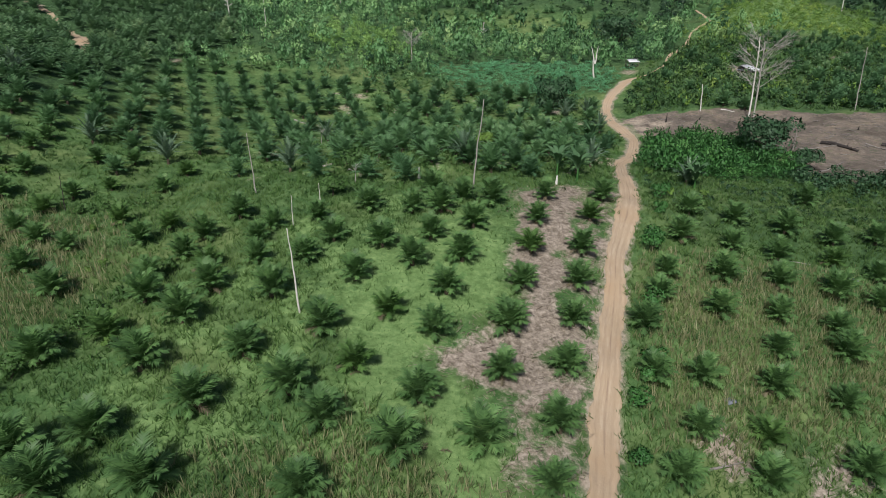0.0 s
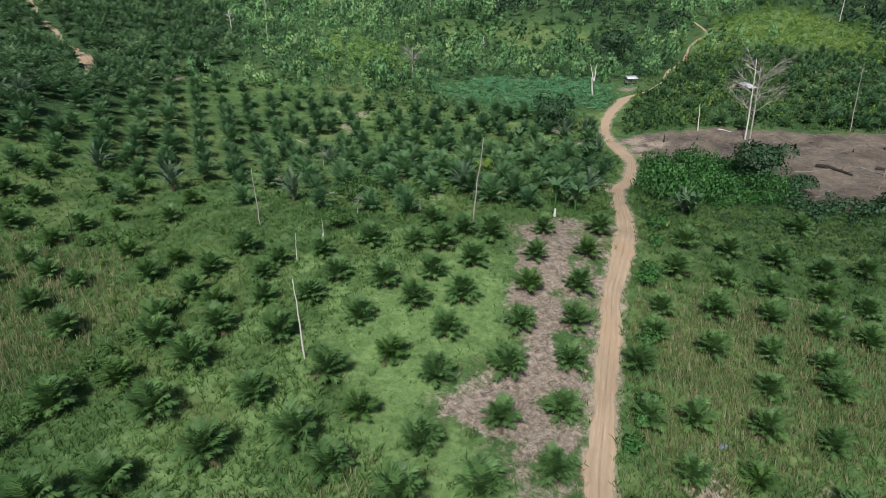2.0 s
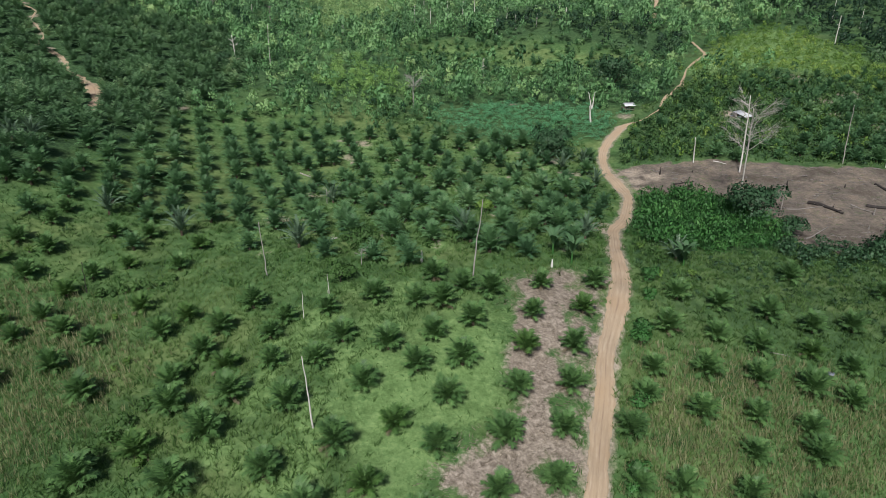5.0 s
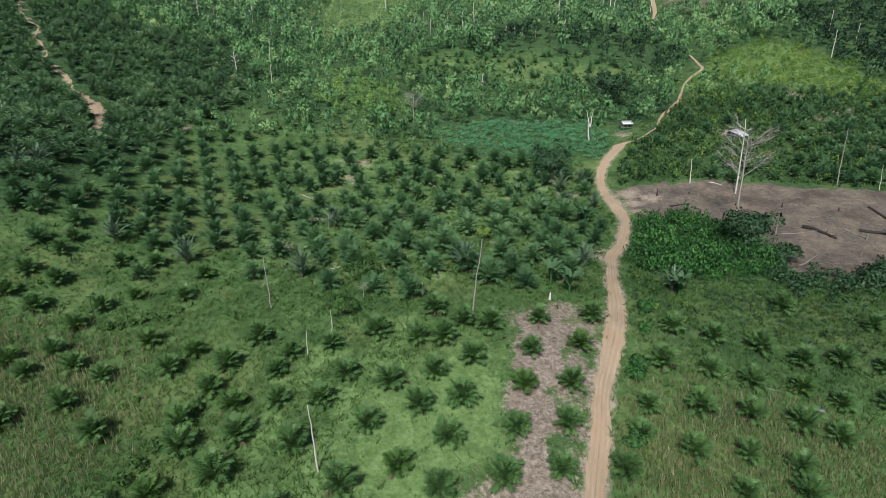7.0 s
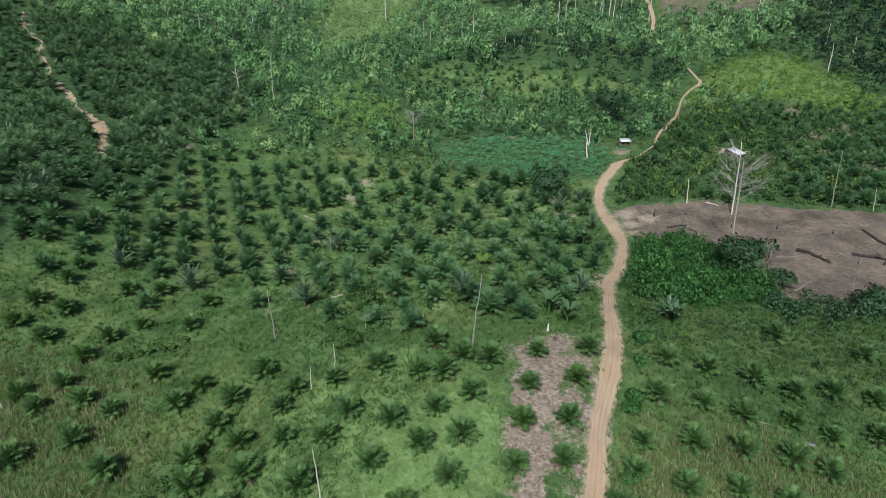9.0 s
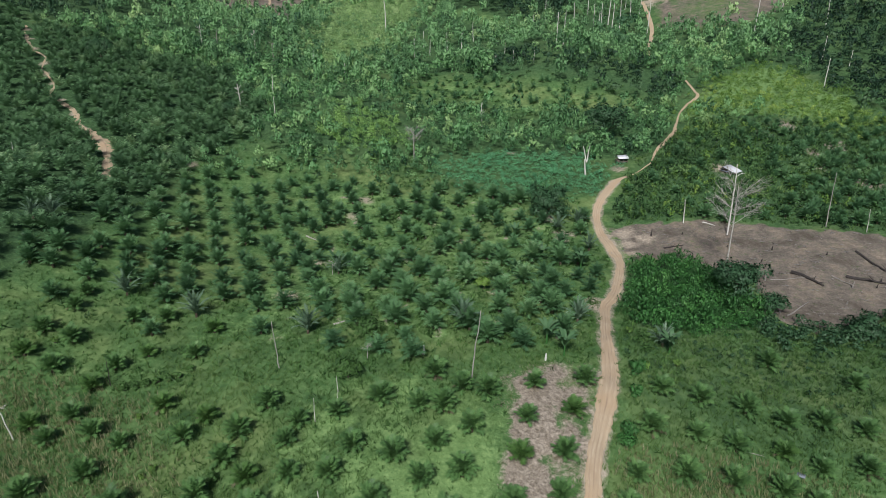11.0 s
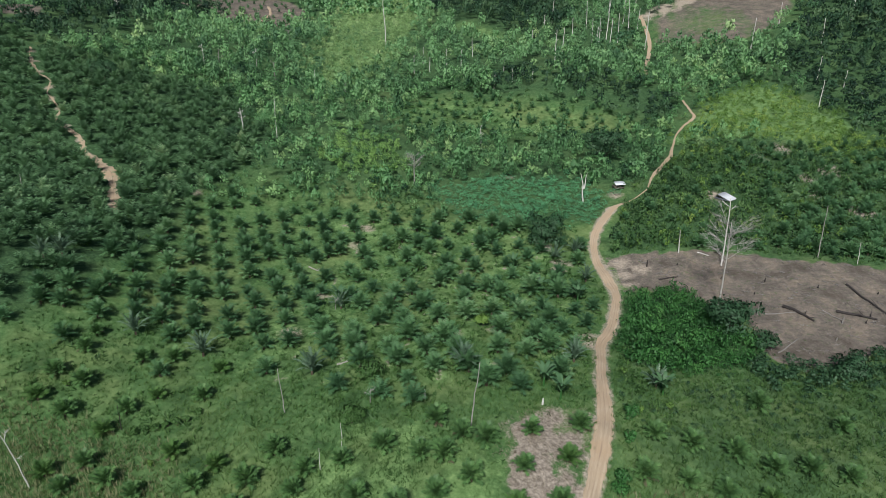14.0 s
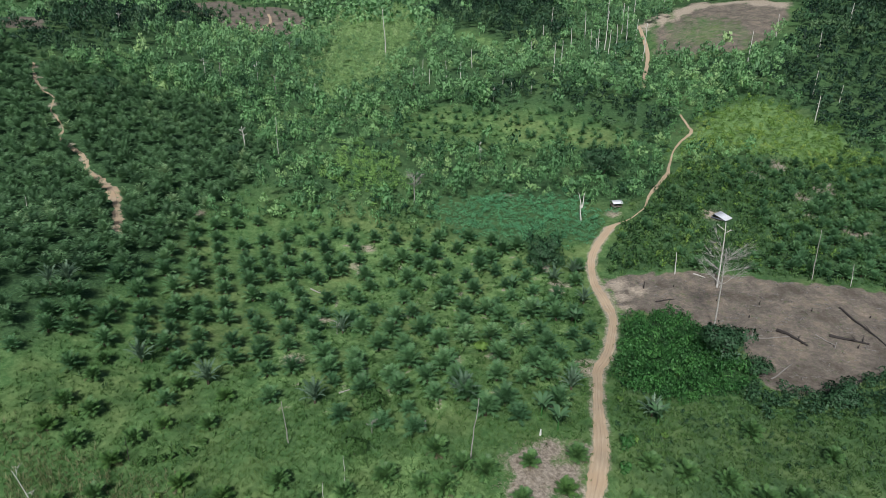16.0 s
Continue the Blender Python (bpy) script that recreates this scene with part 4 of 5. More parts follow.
SLOPE_ROWS = [(132.5, 230.5), (138.3, 228.0), (143.9, 225.4), (150.9, 225.5), (154.8, 220.8), (161.3, 220.3), (138.2, 239.7), (146.6, 241.4), (155.6, 243.3), (165.7, 246.6), (167.5, 236.4), (176.6, 239.7), (176.7, 260.8),
              (189.8, 266.0), (168.3, 263.8), (155.9, 257.0), (144.7, 251.1), (204.8, 282.2), (180.7, 278.5), (195.9, 285.4), (167.7, 272.8), (108.4, 228.7), (140.7, 266.9), (102.3, 232.9)]
PALE = [(-91.2, 162.6), (-69.7, 156.6), (56.7, 142.1), (-36.3, 146.2), (-123.4, 187.7), (-127.4, 184.5), (5.0, 145.1), (36.6, 152.8), (-34.8, 188.6),
        (44.6, 231.4), (53.3, 214.3), (53.3, 236.8)]


def stand(x, y, turn=0.0, size=1.0, sink=0.0, tilt=0.0):
    return pose(x, y, float(ground(x, y)) - sink, tilt, 0, turn) @ Matrix.Diagonal((size, size, size, 1))


def plant_palms():
    rng = random.Random(11)
    young = [make_palm("young", 0.6, 34, 1), make_palm("young", 0.7, 35, 15), make_palm("young", 0.5, 32, 2, dry=3), make_palm("young", 0.7, 30, 3), make_palm("young", 0.6, 36, 8, dry=1), make_palm("young", 0.6, 33, 13), make_palm("light", 0.5, 26, 14, dry=1)]
    grown = [make_grown_palm(0.9, 1.32, 4), make_grown_palm(0.8, 1.4, 5), make_grown_palm(1.0, 1.26, 9), make_grown_palm(0.9, 1.44, 12)]
    pale = [make_palm("pale", 1.2, 22, 6, size=1.35, lowest=3), make_palm("pale", 1.0, 20, 7, size=1.45, lowest=3)]
    plots = [
        (WEST_NEAR, young, (1.02, 1.28), "young dark green oil palm in grass beside the track", "palms in the western field"),
        (CUT_STRIP, young, (0.98, 1.22), "young oil palm among cut brown stalks beside the track", "palms in the cut strip"),
        (EAST_NEAR, young, (0.98, 1.24), "young oil palm in tall reedy grass", "palms in the eastern field"),
        (WEST_MID, young, (0.92, 1.2), "young oil palm in rough olive grass", "palms in the western field"),
        (ROWS_WEST, grown, (0.9, 1.16), "grown dark green oil palm in a planted row", "palms in the dense planting"),
        (ROWS_INNER, grown, (0.88, 1.12), "grown dark green oil palm in a planted row", "palms in the dense planting"),
        (ROWS_MIDDLE, grown, (0.98, 1.26), "grown dark green oil palm in a dense planting", "palms in the dense planting"),
        (ROWS_EAST, grown, (1.0, 1.3), "grown dark green oil palm in a dense planting", "palms in the dense planting"),
        (SLOPE_ROWS, grown, (0.8, 1.1), "grown oil palm on the slope above the burnt clearing", "palms on the eastern slope"),
        (PALE, pale, (0.95, 1.25), "wild palm with pale grey-green stiff fronds", "pale wild palms"),
    ]
    taken, used = [], set()
    for places, kinds, size, label, group in plots:
        for x, y in places:
            kind = rng.choice(kinds)
            m = stand(x, y, rng.uniform(0, 360), rng.uniform(*size))
            ob = copy_thing(kind, m) if id(kind) in used else kind
            used.add(id(kind))
            ob.matrix_basis = m
            tagged(ob, label, "palm", group)
            taken.append((x, y))
    return np.array(taken)


TAKEN = plant_palms()


def palm_shape(fronds, tall, size, pairs, seed, wide=0.2):
    """A whole palm as one shape, for plantings too far off or too many to tell apart."""
    rng = np.random.default_rng(seed)
    pieces = []
    for i in range(fronds):
        rise, fall, length = FROND_AGES[frond_age((i + 0.5) / fronds)]
        v, q = frond_arrays(length * size * rng.uniform(0.85, 1.1), rise + rng.uniform(-7, 7), fall, pairs, 0.85 * size, wide * size, rng, ribbed=False)
        a = math.radians(i * 137.5 + rng.uniform(-14, 14))
        v = np.stack([v[:, 0] * math.cos(a) - v[:, 1] * math.sin(a), v[:, 0] * math.sin(a) + v[:, 1] * math.cos(a), v[:, 2] + tall], 1)
        pieces.append((v, q))
    return joined(pieces)


def apart_from(points, gap):
    def ok(x, y):
        d = np.full(x.shape, 1e9)
        for a, b in points:
            d = np.minimum(d, np.hypot(x - a, y - b))
        return d > gap
    return ok


def plant_far_palms():
    free = apart_from(TAKEN, 7.0)
    shapes = [palm_shape(24, 0.9, 1.25, 7, s, 0.34) for s in (21, 22, 23)]
    rng = np.random.default_rng(31)
    i, j = (g.ravel() for g in np.meshgrid(np.arange(-14, 14), np.arange(-8, 20)))
    x = -83.0 + 8.9 * j - 2.2 * i + rng.uniform(-0.7, 0.7, i.size)
    y = 216.0 + 0.8 * j + 9.2 * i + 4.6 * (j % 2) + rng.uniform(-0.7, 0.7, i.size)
    ok = (inside(PLANTED, x, y, 3) > 0.5) & free(x, y) & clear_of_roads(x, y, 5.5) & (rng.uniform(0, 1, i.size) < 0.94)
    x, y = x[ok], y[ok]
    scattered("oil_palm_planting", shapes, x, y, M_FROND_FAR, "dense planting of grown dark green oil palms", "palms", (0.8, 1.12), seed=32)
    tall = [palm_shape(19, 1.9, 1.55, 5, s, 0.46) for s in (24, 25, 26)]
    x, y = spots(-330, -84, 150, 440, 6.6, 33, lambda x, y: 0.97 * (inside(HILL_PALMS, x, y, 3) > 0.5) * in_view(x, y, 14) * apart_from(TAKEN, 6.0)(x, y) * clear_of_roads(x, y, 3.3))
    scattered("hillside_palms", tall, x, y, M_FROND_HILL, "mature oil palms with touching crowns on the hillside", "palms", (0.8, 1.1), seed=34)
    x, y = spots(66, 300, 198, 335, 8.0, 35, lambda x, y: np.where(x < 140, 0.4, 0.97) * (inside(EAST_PALMS, x, y, 3) > 0.5) * in_view(x, y, 14) * (np.hypot(x - 125, y - 264) > 13) * (np.hypot(x - 82, y - 284) > 8) * clear_of_roads(x, y, 5.0))
    scattered("hillside_palms", shapes, x, y, M_FROND_FAR, "oil palms planted up the slope behind the burnt clearing", "palms", (0.75, 1.05), seed=36)
    low = [palm_shape(15, 0.5, 1.05, 4, s, 0.46) for s in (27, 28)]
    x, y = spots(-40, 125, 355, 455, 9.2, 37, lambda x, y: 0.85 * (inside(PASTURE, x, y, 3) > 0.5))
    scattered("slope_palms", low, x, y, M_FROND_FAR, "small oil palms dotted over the pale far slope", "palms", (0.9, 1.3), seed=38)
    x, y = spots(-400, -140, 735, 1040, 16, 39, lambda x, y: 0.8 * (inside(FAR_SLOPE, x, y, 3) > 0.6))
    scattered("slope_palms", low, x, y, M_FROND_FAR, "small dark palms in rows on the far bare slope", "palms", (1.0, 1.5), seed=40)


plant_far_palms()


# ---- grass, reeds, shrubs, woods ----
def grow_cover():
    rng = np.random.default_rng(50)
    grass = [tuft_arrays(6, 0.75, 0.07, rng, 0.6, 0.45) for _ in range(5)]
    reed = [tuft_arrays(5, 1.45, 0.075, rng, 0.45) for _ in range(4)]
    short = [tuft_arrays(5, 0.22, 0.06, rng, 0.5) for _ in range(3)]
    stalk = [tuft_arrays(5, 0.30, 0.05, rng, 0.6) for _ in range(3)]
    for v, q in stalk:
        v[:, 0] += v[:, 2] * 2.2

    def bare(x, y):
        return np.maximum.reduce([inside(BROWN, x, y, 1.5), inside(CLEARED, x, y, 1.5), inside(CREEPER, x, y, 2)])

    def reedy(x, y):
        return np.maximum.reduce([inside(REEDS_EAST, x, y, 5), inside(REEDS_NEAR, x, y, 5), 0.8 * inside(REEDS_WEST, x, y, 7)])

    x, y = spots(-118, 118, 34, 172, 0.8, 51, lambda x, y: in_view(x, y) * (1 - bare(x, y)) * (1 - 0.9 * inside(MOWN, x, y, 1.5)) * clear_of_roads(x, y, 1.75) * np.clip(1.25 - y / 160, 0.25, 0.9))
    tone = np.clip(0.5 + 0.28 * np.sin(0.09 * x + 0.05 * y) + 0.2 * np.sin(0.21 * x - 0.17 * y) + rng.normal(size=len(x)) * 0.15, 0, 1)
    scattered("rough_grass", grass, x, y, M_GRASS, "rough green grass between the young palms", "grass", (0.7, 1.4), seed=52, tint=tone)
    x, y = spots(-118, 110, 34, 140, 0.8, 53, lambda x, y: in_view(x, y) * reedy(x, y) * (1 - bare(x, y)) * clear_of_roads(x, y, 3.0) * 0.95)
    scattered("dry_reeds", reed, x, y, M_REED, "tall reeds with dry straw-coloured tips", "reeds", (0.7, 1.2), seed=54)
    x, y = spots(-22, 18, 40, 114, 0.8, 55, lambda x, y: inside(MOWN, x, y, 1.5) * (1 - inside(BROWN, x, y, 1.0)) * 0.8)
    scattered("cut_grass", short, x, y, M_CUT, "short bright green cut grass", "grass", (0.8, 1.3), seed=56)
    x, y = spots(-5, 40, 44, 132, 0.75, 57, lambda x, y: inside(BROWN, x, y, 1.5) * clear_of_roads(x, y, 2.0) * 0.7)
    scattered("dead_stalks", stalk, x, y, M_STALK, "flattened dead brown stalks and straw", "straw", (0.7, 1.5), seed=58)


def grow_shrubs():
    rng = np.random.default_rng(60)
    low = [crown_lumps(1.0, 0.3, 4, 13, 0.16, rng) for _ in range(5)]
    bush = [crown_lumps(1.6, 0.9, 6, 20, 0.24, rng, 0.9) for _ in range(4)]
    mass = [canopy(2.0, 1.1, 7, 10, 0.34, rng, 1.2) for _ in range(6)]
    sprig = [tuft_arrays(10, 0.62, 0.12, rng, 0.75, 0.75) for _ in range(6)]
    heap = [canopy(1.9, 1.0, 7, 15, 0.19, rng, 1.0) for _ in range(6)]
    x, y = spots(48, 98, 145, 208, 1.8, 61, lambda x, y: inside(CREEPER, x, y, 1.5) * clear_of_roads(x, y, 3.2))
    # Leaf tone waves to paint lit mounds and shaded hollows; heights stay random.
    mound_tone = 0.5 + 0.28 * np.sin(0.9 * x + 0.4 * y) * np.sin(0.8 * y - 0.3 * x) + 0.25 * np.sin(0.37 * x - 0.5 * y)
    scattered("creeper_cover", heap + bush[:1], x, y, M_COVER, "dense bright green creeper over low shrubs", "creepers", (0.55, 1.6), seed=62, tall=(0.5, 1.8), tint=np.clip(mound_tone, 0, 1))
    x, y = spots(-16, 84, 250, 318, 2.5, 63, lambda x, y: inside(BRACKEN, x, y, 7) * clear_of_roads(x, y, 3.5))
    scattered("bracken", heap, x, y, M_TEAL, "even blue-green bracken in the valley floor", "bracken", (0.6, 1.5), seed=64, tall=(0.35, 1.1))
    # rough growth scattered over the fields, thicker towards the burnt clearing
    edge = [(50, 148), (66, 140), (98, 146), (140, 146), (160, 158), (136, 164), (120, 157), (103, 155), (92, 158), (66, 149)]
    x, y = spots(-118, 160, 44, 172, 2.2, 65, lambda x, y: clear_of_roads(x, y, 3.0) * in_view(x, y) * (1 - inside(CLEARED, x, y, 1)) * (1 - inside(BROWN, x, y, 1)) * (1 - inside(MOWN, x, y, 1))
                 * (0.10 + 0.75 * inside(edge, x, y, 5) + 0.30 * (x > 30) * (y > 122) + 0.06 * (x < -20) * (y > 110)))
    scattered("field_shrubs", sprig, x, y, M_BUSH, "low green weeds and seedling shrubs in the grass", "shrubs", (0.6, 1.6), seed=66)
    x, y = spots(86, 170, 142, 170, 2.6, 67, lambda x, y: inside(edge, x, y, 3) * (x > 88) * 0.85)
    scattered("dark_thicket", bush, x, y, M_DARK, "dark shrubs along the lower edge of the clearing", "shrubs", (0.9, 1.6), seed=68)
    # undergrowth between the planted palms
    x, y = spots(-128, 60, 126, 300, 2.0, 69, lambda x, y: in_view(x, y) * clear_of_roads(x, y, 3.5) * (1 - inside(BRACKEN, x, y, 2)) * (0.16 + 0.3 * (x > -35)))
    scattered("undergrowth", sprig, x, y, M_BUSH, "green undergrowth between the planted palms", "shrubs", (0.8, 2.0), seed=70)
    x, y = spots(-40, 58, 140, 268, 4.4, 169, lambda x, y: clear_of_roads(x, y, 3.8) * (1 - inside(BRACKEN, x, y, 2)) * np.clip((x + 40) / 60, 0.1, 0.55))
    scattered("undergrowth", mass, x, y, M_BUSH, "leafy bushes among the planted palms", "shrubs", (0.4, 1.0), seed=170)
    # tall grass and ferns that close the ground of the slope behind the clearing
    fern = [tuft_arrays(8, 1.35, 0.15, rng, 0.9, 0.5) for _ in range(6)]
    x, y = spots(64, 240, 200, 345, 2.1, 171, lambda x, y: (inside(EAST_PALMS, x, y, 3) > 0.5) * clear_of_roads(x, y, 1.6) * (np.hypot(x - 125.5, y - 266) > 5) * 0.8)
    scattered("slope_grass", fern, x, y, M_FERN, "tall green grass and ferns on the slope behind the clearing", "grass", (0.6, 1.3), seed=172)
    x, y = spots(64, 300, 198, 340, 3.7, 71, lambda x, y: (inside(EAST_PALMS, x, y, 3) > 0.5) * clear_of_roads(x, y, 2.5) * (np.hypot(x - 125.5, y - 266) > 7) * (np.hypot(x - 82, y - 284) > 6) * np.where(x < 150, 0.95, 0.45))
    scattered("slope_shrubs", mass, x, y, M_SLOPE, "bright green shrubs covering the slope behind the clearing", "shrubs", (0.5, 1.2), seed=72, tall=(0.8, 1.8))
    x, y = spots(64, 200, 226, 340, 4.2, 73, lambda x, y: (inside(EAST_PALMS, x, y, 3) > 0.5) * clear_of_roads(x, y, 3.0) * (np.hypot(x - 125.5, y - 266) > 7) * (np.hypot(x - 82, y - 284) > 6) * np.clip((165 - x) / 50, 0, 0.42))
    scattered("slope_shrubs", mass, x, y, M_LIME, "yellow-green shrubs on the slope behind the clearing", "shrubs", (0.4, 1.0), seed=74, tall=(0.8, 1.8))


def grow_rough():
    rng = np.random.default_rng(95)
    low = [crown_lumps(0.9, 0.3, 4, 12, 0.17, rng) for _ in range(5)]
    sprig = [tuft_arrays(10, 0.66, 0.12, rng, 0.8, 0.75) for _ in range(6)]
    x, y = spots(40, 142, 98, 154, 1.7, 96, lambda x, y: inside(ROUGH, x, y, 6) * clear_of_roads(x, y, 3.2) * (0.35 + 0.6 * np.clip((y - 108) / 40, 0, 1)))
    scattered("rough_weeds", sprig, x, y, M_ROUGH, "tangled green weeds below the clearing", "weeds", (0.7, 1.7), seed=97)
    x, y = spots(40, 142, 100, 154, 2.8, 98, lambda x, y: inside(ROUGH, x, y, 6) * clear_of_roads(x, y, 3.2) * np.clip((y - 112) / 40, 0, 0.5))
    scattered("rough_weeds", low, x, y, M_DARK, "dark clumps of weeds below the clearing", "weeds", (0.6, 1.3), seed=99)


def grow_pasture():
    rng = np.random.default_rng(75)
    low = [crown_lumps(1.2, 0.3, 3, 9, 0.36, rng) for _ in range(4)]
    x, y = spots(-60, 140, 345, 465, 3.6, 76, lambda x, y: inside(PASTURE, x, y, 14) * (0.30 + 0.3 * (np.sin(0.11 * x + 0.07 * y) * np.sin(0.09 * y - 0.05 * x) > 0.1)))
    scattered("pasture_shrubs", low, x, y, M_BUSH, "low shrubs scattered over the pale slope", "shrubs", (0.7, 1.6), seed=77)


def grow_woods():
    rng = np.random.default_rng(80)
    bush = [canopy(2.4, 1.9, 8, 17, 0.25, rng, 1.2) for _ in range(6)] + [canopy(1.6, 3.0, 7, 11, 0.36, rng, 1.7), canopy(1.8, 0.9, 6, 11, 0.38, rng, 0.9)]
    tree = [canopy(3.8, 4.0, 9, 12, 0.56, rng, 1.1) for _ in range(5)] + [canopy(2.4, 6.0, 8, 9, 0.55, rng, 1.8), canopy(2.8, 2.6, 8, 9, 0.55, rng, 1.0)]
    far = [canopy(5.6, 5.2, 7, 6, 1.35, rng, 1.1) for _ in range(5)]

    def woods(x, y):
        open_land = np.maximum.reduce([inside(HILL_PALMS, x, y, 3), inside(PASTURE, x, y, 16), inside(BRACKEN, x, y, 3), inside(EAST_PALMS, x, y, 3), inside(MEADOW, x, y, 3), inside(FAR_FIELD, x, y, 4), inside(FAR_SLOPE, x, y, 4),
                                       inside(FAR_BARE, x, y, 4), inside(PLANTED, x, y, 3)])
        return (1 - open_land) * in_view(x, y, 10) * clear_of_roads(x, y, 3.4) * (np.hypot(x - 79, y - 281) > 9)

    def bright(x, y):
        return np.maximum.reduce([inside(BRIGHT_WEST, x, y, 12), inside(BRIGHT_EAST, x, y, 8), inside(BRIGHT_VALE, x, y, 7)])

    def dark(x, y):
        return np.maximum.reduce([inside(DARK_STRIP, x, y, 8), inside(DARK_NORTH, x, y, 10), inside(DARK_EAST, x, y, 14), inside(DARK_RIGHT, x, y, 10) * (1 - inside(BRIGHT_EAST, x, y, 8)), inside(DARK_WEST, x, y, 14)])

    x, y = spots(-330, 330, 262, 470, 4.3, 81, lambda x, y: woods(x, y) * (1 - bright(x, y)) * (1 - dark(x, y)) * (1 - 0.5 * inside(BRIGHT_MID, x, y, 14)) * np.clip(0.88 + 0.55 * np.sin(0.083 * x + 0.031 * y) * np.sin(0.067 * y - 0.04 * x + 1.3), 0.3, 1) * ((y > 300) | (x > -110)))
    scattered("scrub_woods", bush + tree[4:], x, y, M_WOOD, "young mixed green woodland on the lower hillside", "woods", (0.6, 1.4), seed=82, tall=(0.9, 1.7))
    # Yellow-green growth whose brightness partly paints a sun patch between cloud shadows.
    x, y = spots(-70, 240, 285, 430, 3.6, 83, lambda x, y: inside(BRIGHT_EAST, x, y, 8) * clear_of_roads(x, y, 4.5))
    scattered("bright_scrub", bush, x, y, M_LIME, "yellow-green scrub on the rounded hill, sun patch painted into its colour", "scrub", (0.55, 1.15), seed=84)
    x, y = spots(-80, 0, 275, 355, 3.6, 187, lambda x, y: inside(BRIGHT_VALE, x, y, 8))
    scattered("bright_scrub", bush, x, y, M_VALE, "yellow-green leafy scrub at the head of the valley", "scrub", (0.7, 1.4), seed=188)
    x, y = spots(-140, -5, 440, 915, 6.6, 85, lambda x, y: inside(BRIGHT_WEST, x, y, 10))
    scattered("bright_scrub", bush, x, y, M_SUNSPOT_SCRUB, "pale yellow-green scrub on the far slope, coloured as a sun patch", "scrub", (0.9, 1.9), seed=86)
    # Paler leaves among the woods here paint in a patch of sun.
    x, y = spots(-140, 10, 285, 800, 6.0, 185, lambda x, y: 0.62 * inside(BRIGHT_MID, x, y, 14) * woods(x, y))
    scattered("bright_scrub", bush, x, y, M_FAR_WOOD, "pale green shrubs on the middle slope, painted bright as a sun patch", "scrub", (0.7, 1.5), seed=186)
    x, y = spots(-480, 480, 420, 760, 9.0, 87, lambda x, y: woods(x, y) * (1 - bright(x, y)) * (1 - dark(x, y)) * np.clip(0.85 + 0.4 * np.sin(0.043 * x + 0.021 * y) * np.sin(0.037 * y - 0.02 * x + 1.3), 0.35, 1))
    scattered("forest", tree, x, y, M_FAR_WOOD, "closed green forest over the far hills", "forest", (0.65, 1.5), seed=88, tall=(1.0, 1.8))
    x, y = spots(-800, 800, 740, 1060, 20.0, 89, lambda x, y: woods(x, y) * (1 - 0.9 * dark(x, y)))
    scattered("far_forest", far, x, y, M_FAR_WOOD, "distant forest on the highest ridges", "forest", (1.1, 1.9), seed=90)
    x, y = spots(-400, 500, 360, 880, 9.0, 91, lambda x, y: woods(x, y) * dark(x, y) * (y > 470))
    scattered("dark_forest", tree, x, y, M_DARK_WOOD, "tall dark green forest trees in the folds of the hills", "forest", (0.9, 1.7), seed=92, tall=(1.1, 1.8))
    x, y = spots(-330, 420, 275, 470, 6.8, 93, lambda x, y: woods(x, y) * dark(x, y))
    scattered("dark_forest", tree, x, y, M_DARK_WOOD, "dark green trees along the valley and the lower slopes", "forest", (0.6, 1.2), seed=94, tall=(0.9, 1.6))


grow_cover()
grow_shrubs()
grow_rough()
grow_pasture()
grow_woods()


# ---- single trees ----
def limb(start, way, length, radius, rng, bends=4, droop=0.0):
    p, d, pts = Vector(start), Vector(way).normalized(), [Vector(start)]
    for i in range(bends):
        d = (d + Vector((rng.uniform(-0.16, 0.16), rng.uniform(-0.16, 0.16), rng.uniform(-0.08, 0.14) - droop))).normalized()
        p = p + d * length / bends
        pts.append(p.copy())
    radii = [radius * (1 - 0.8 * i / bends) for i in range(bends + 1)]
    return pts, radii


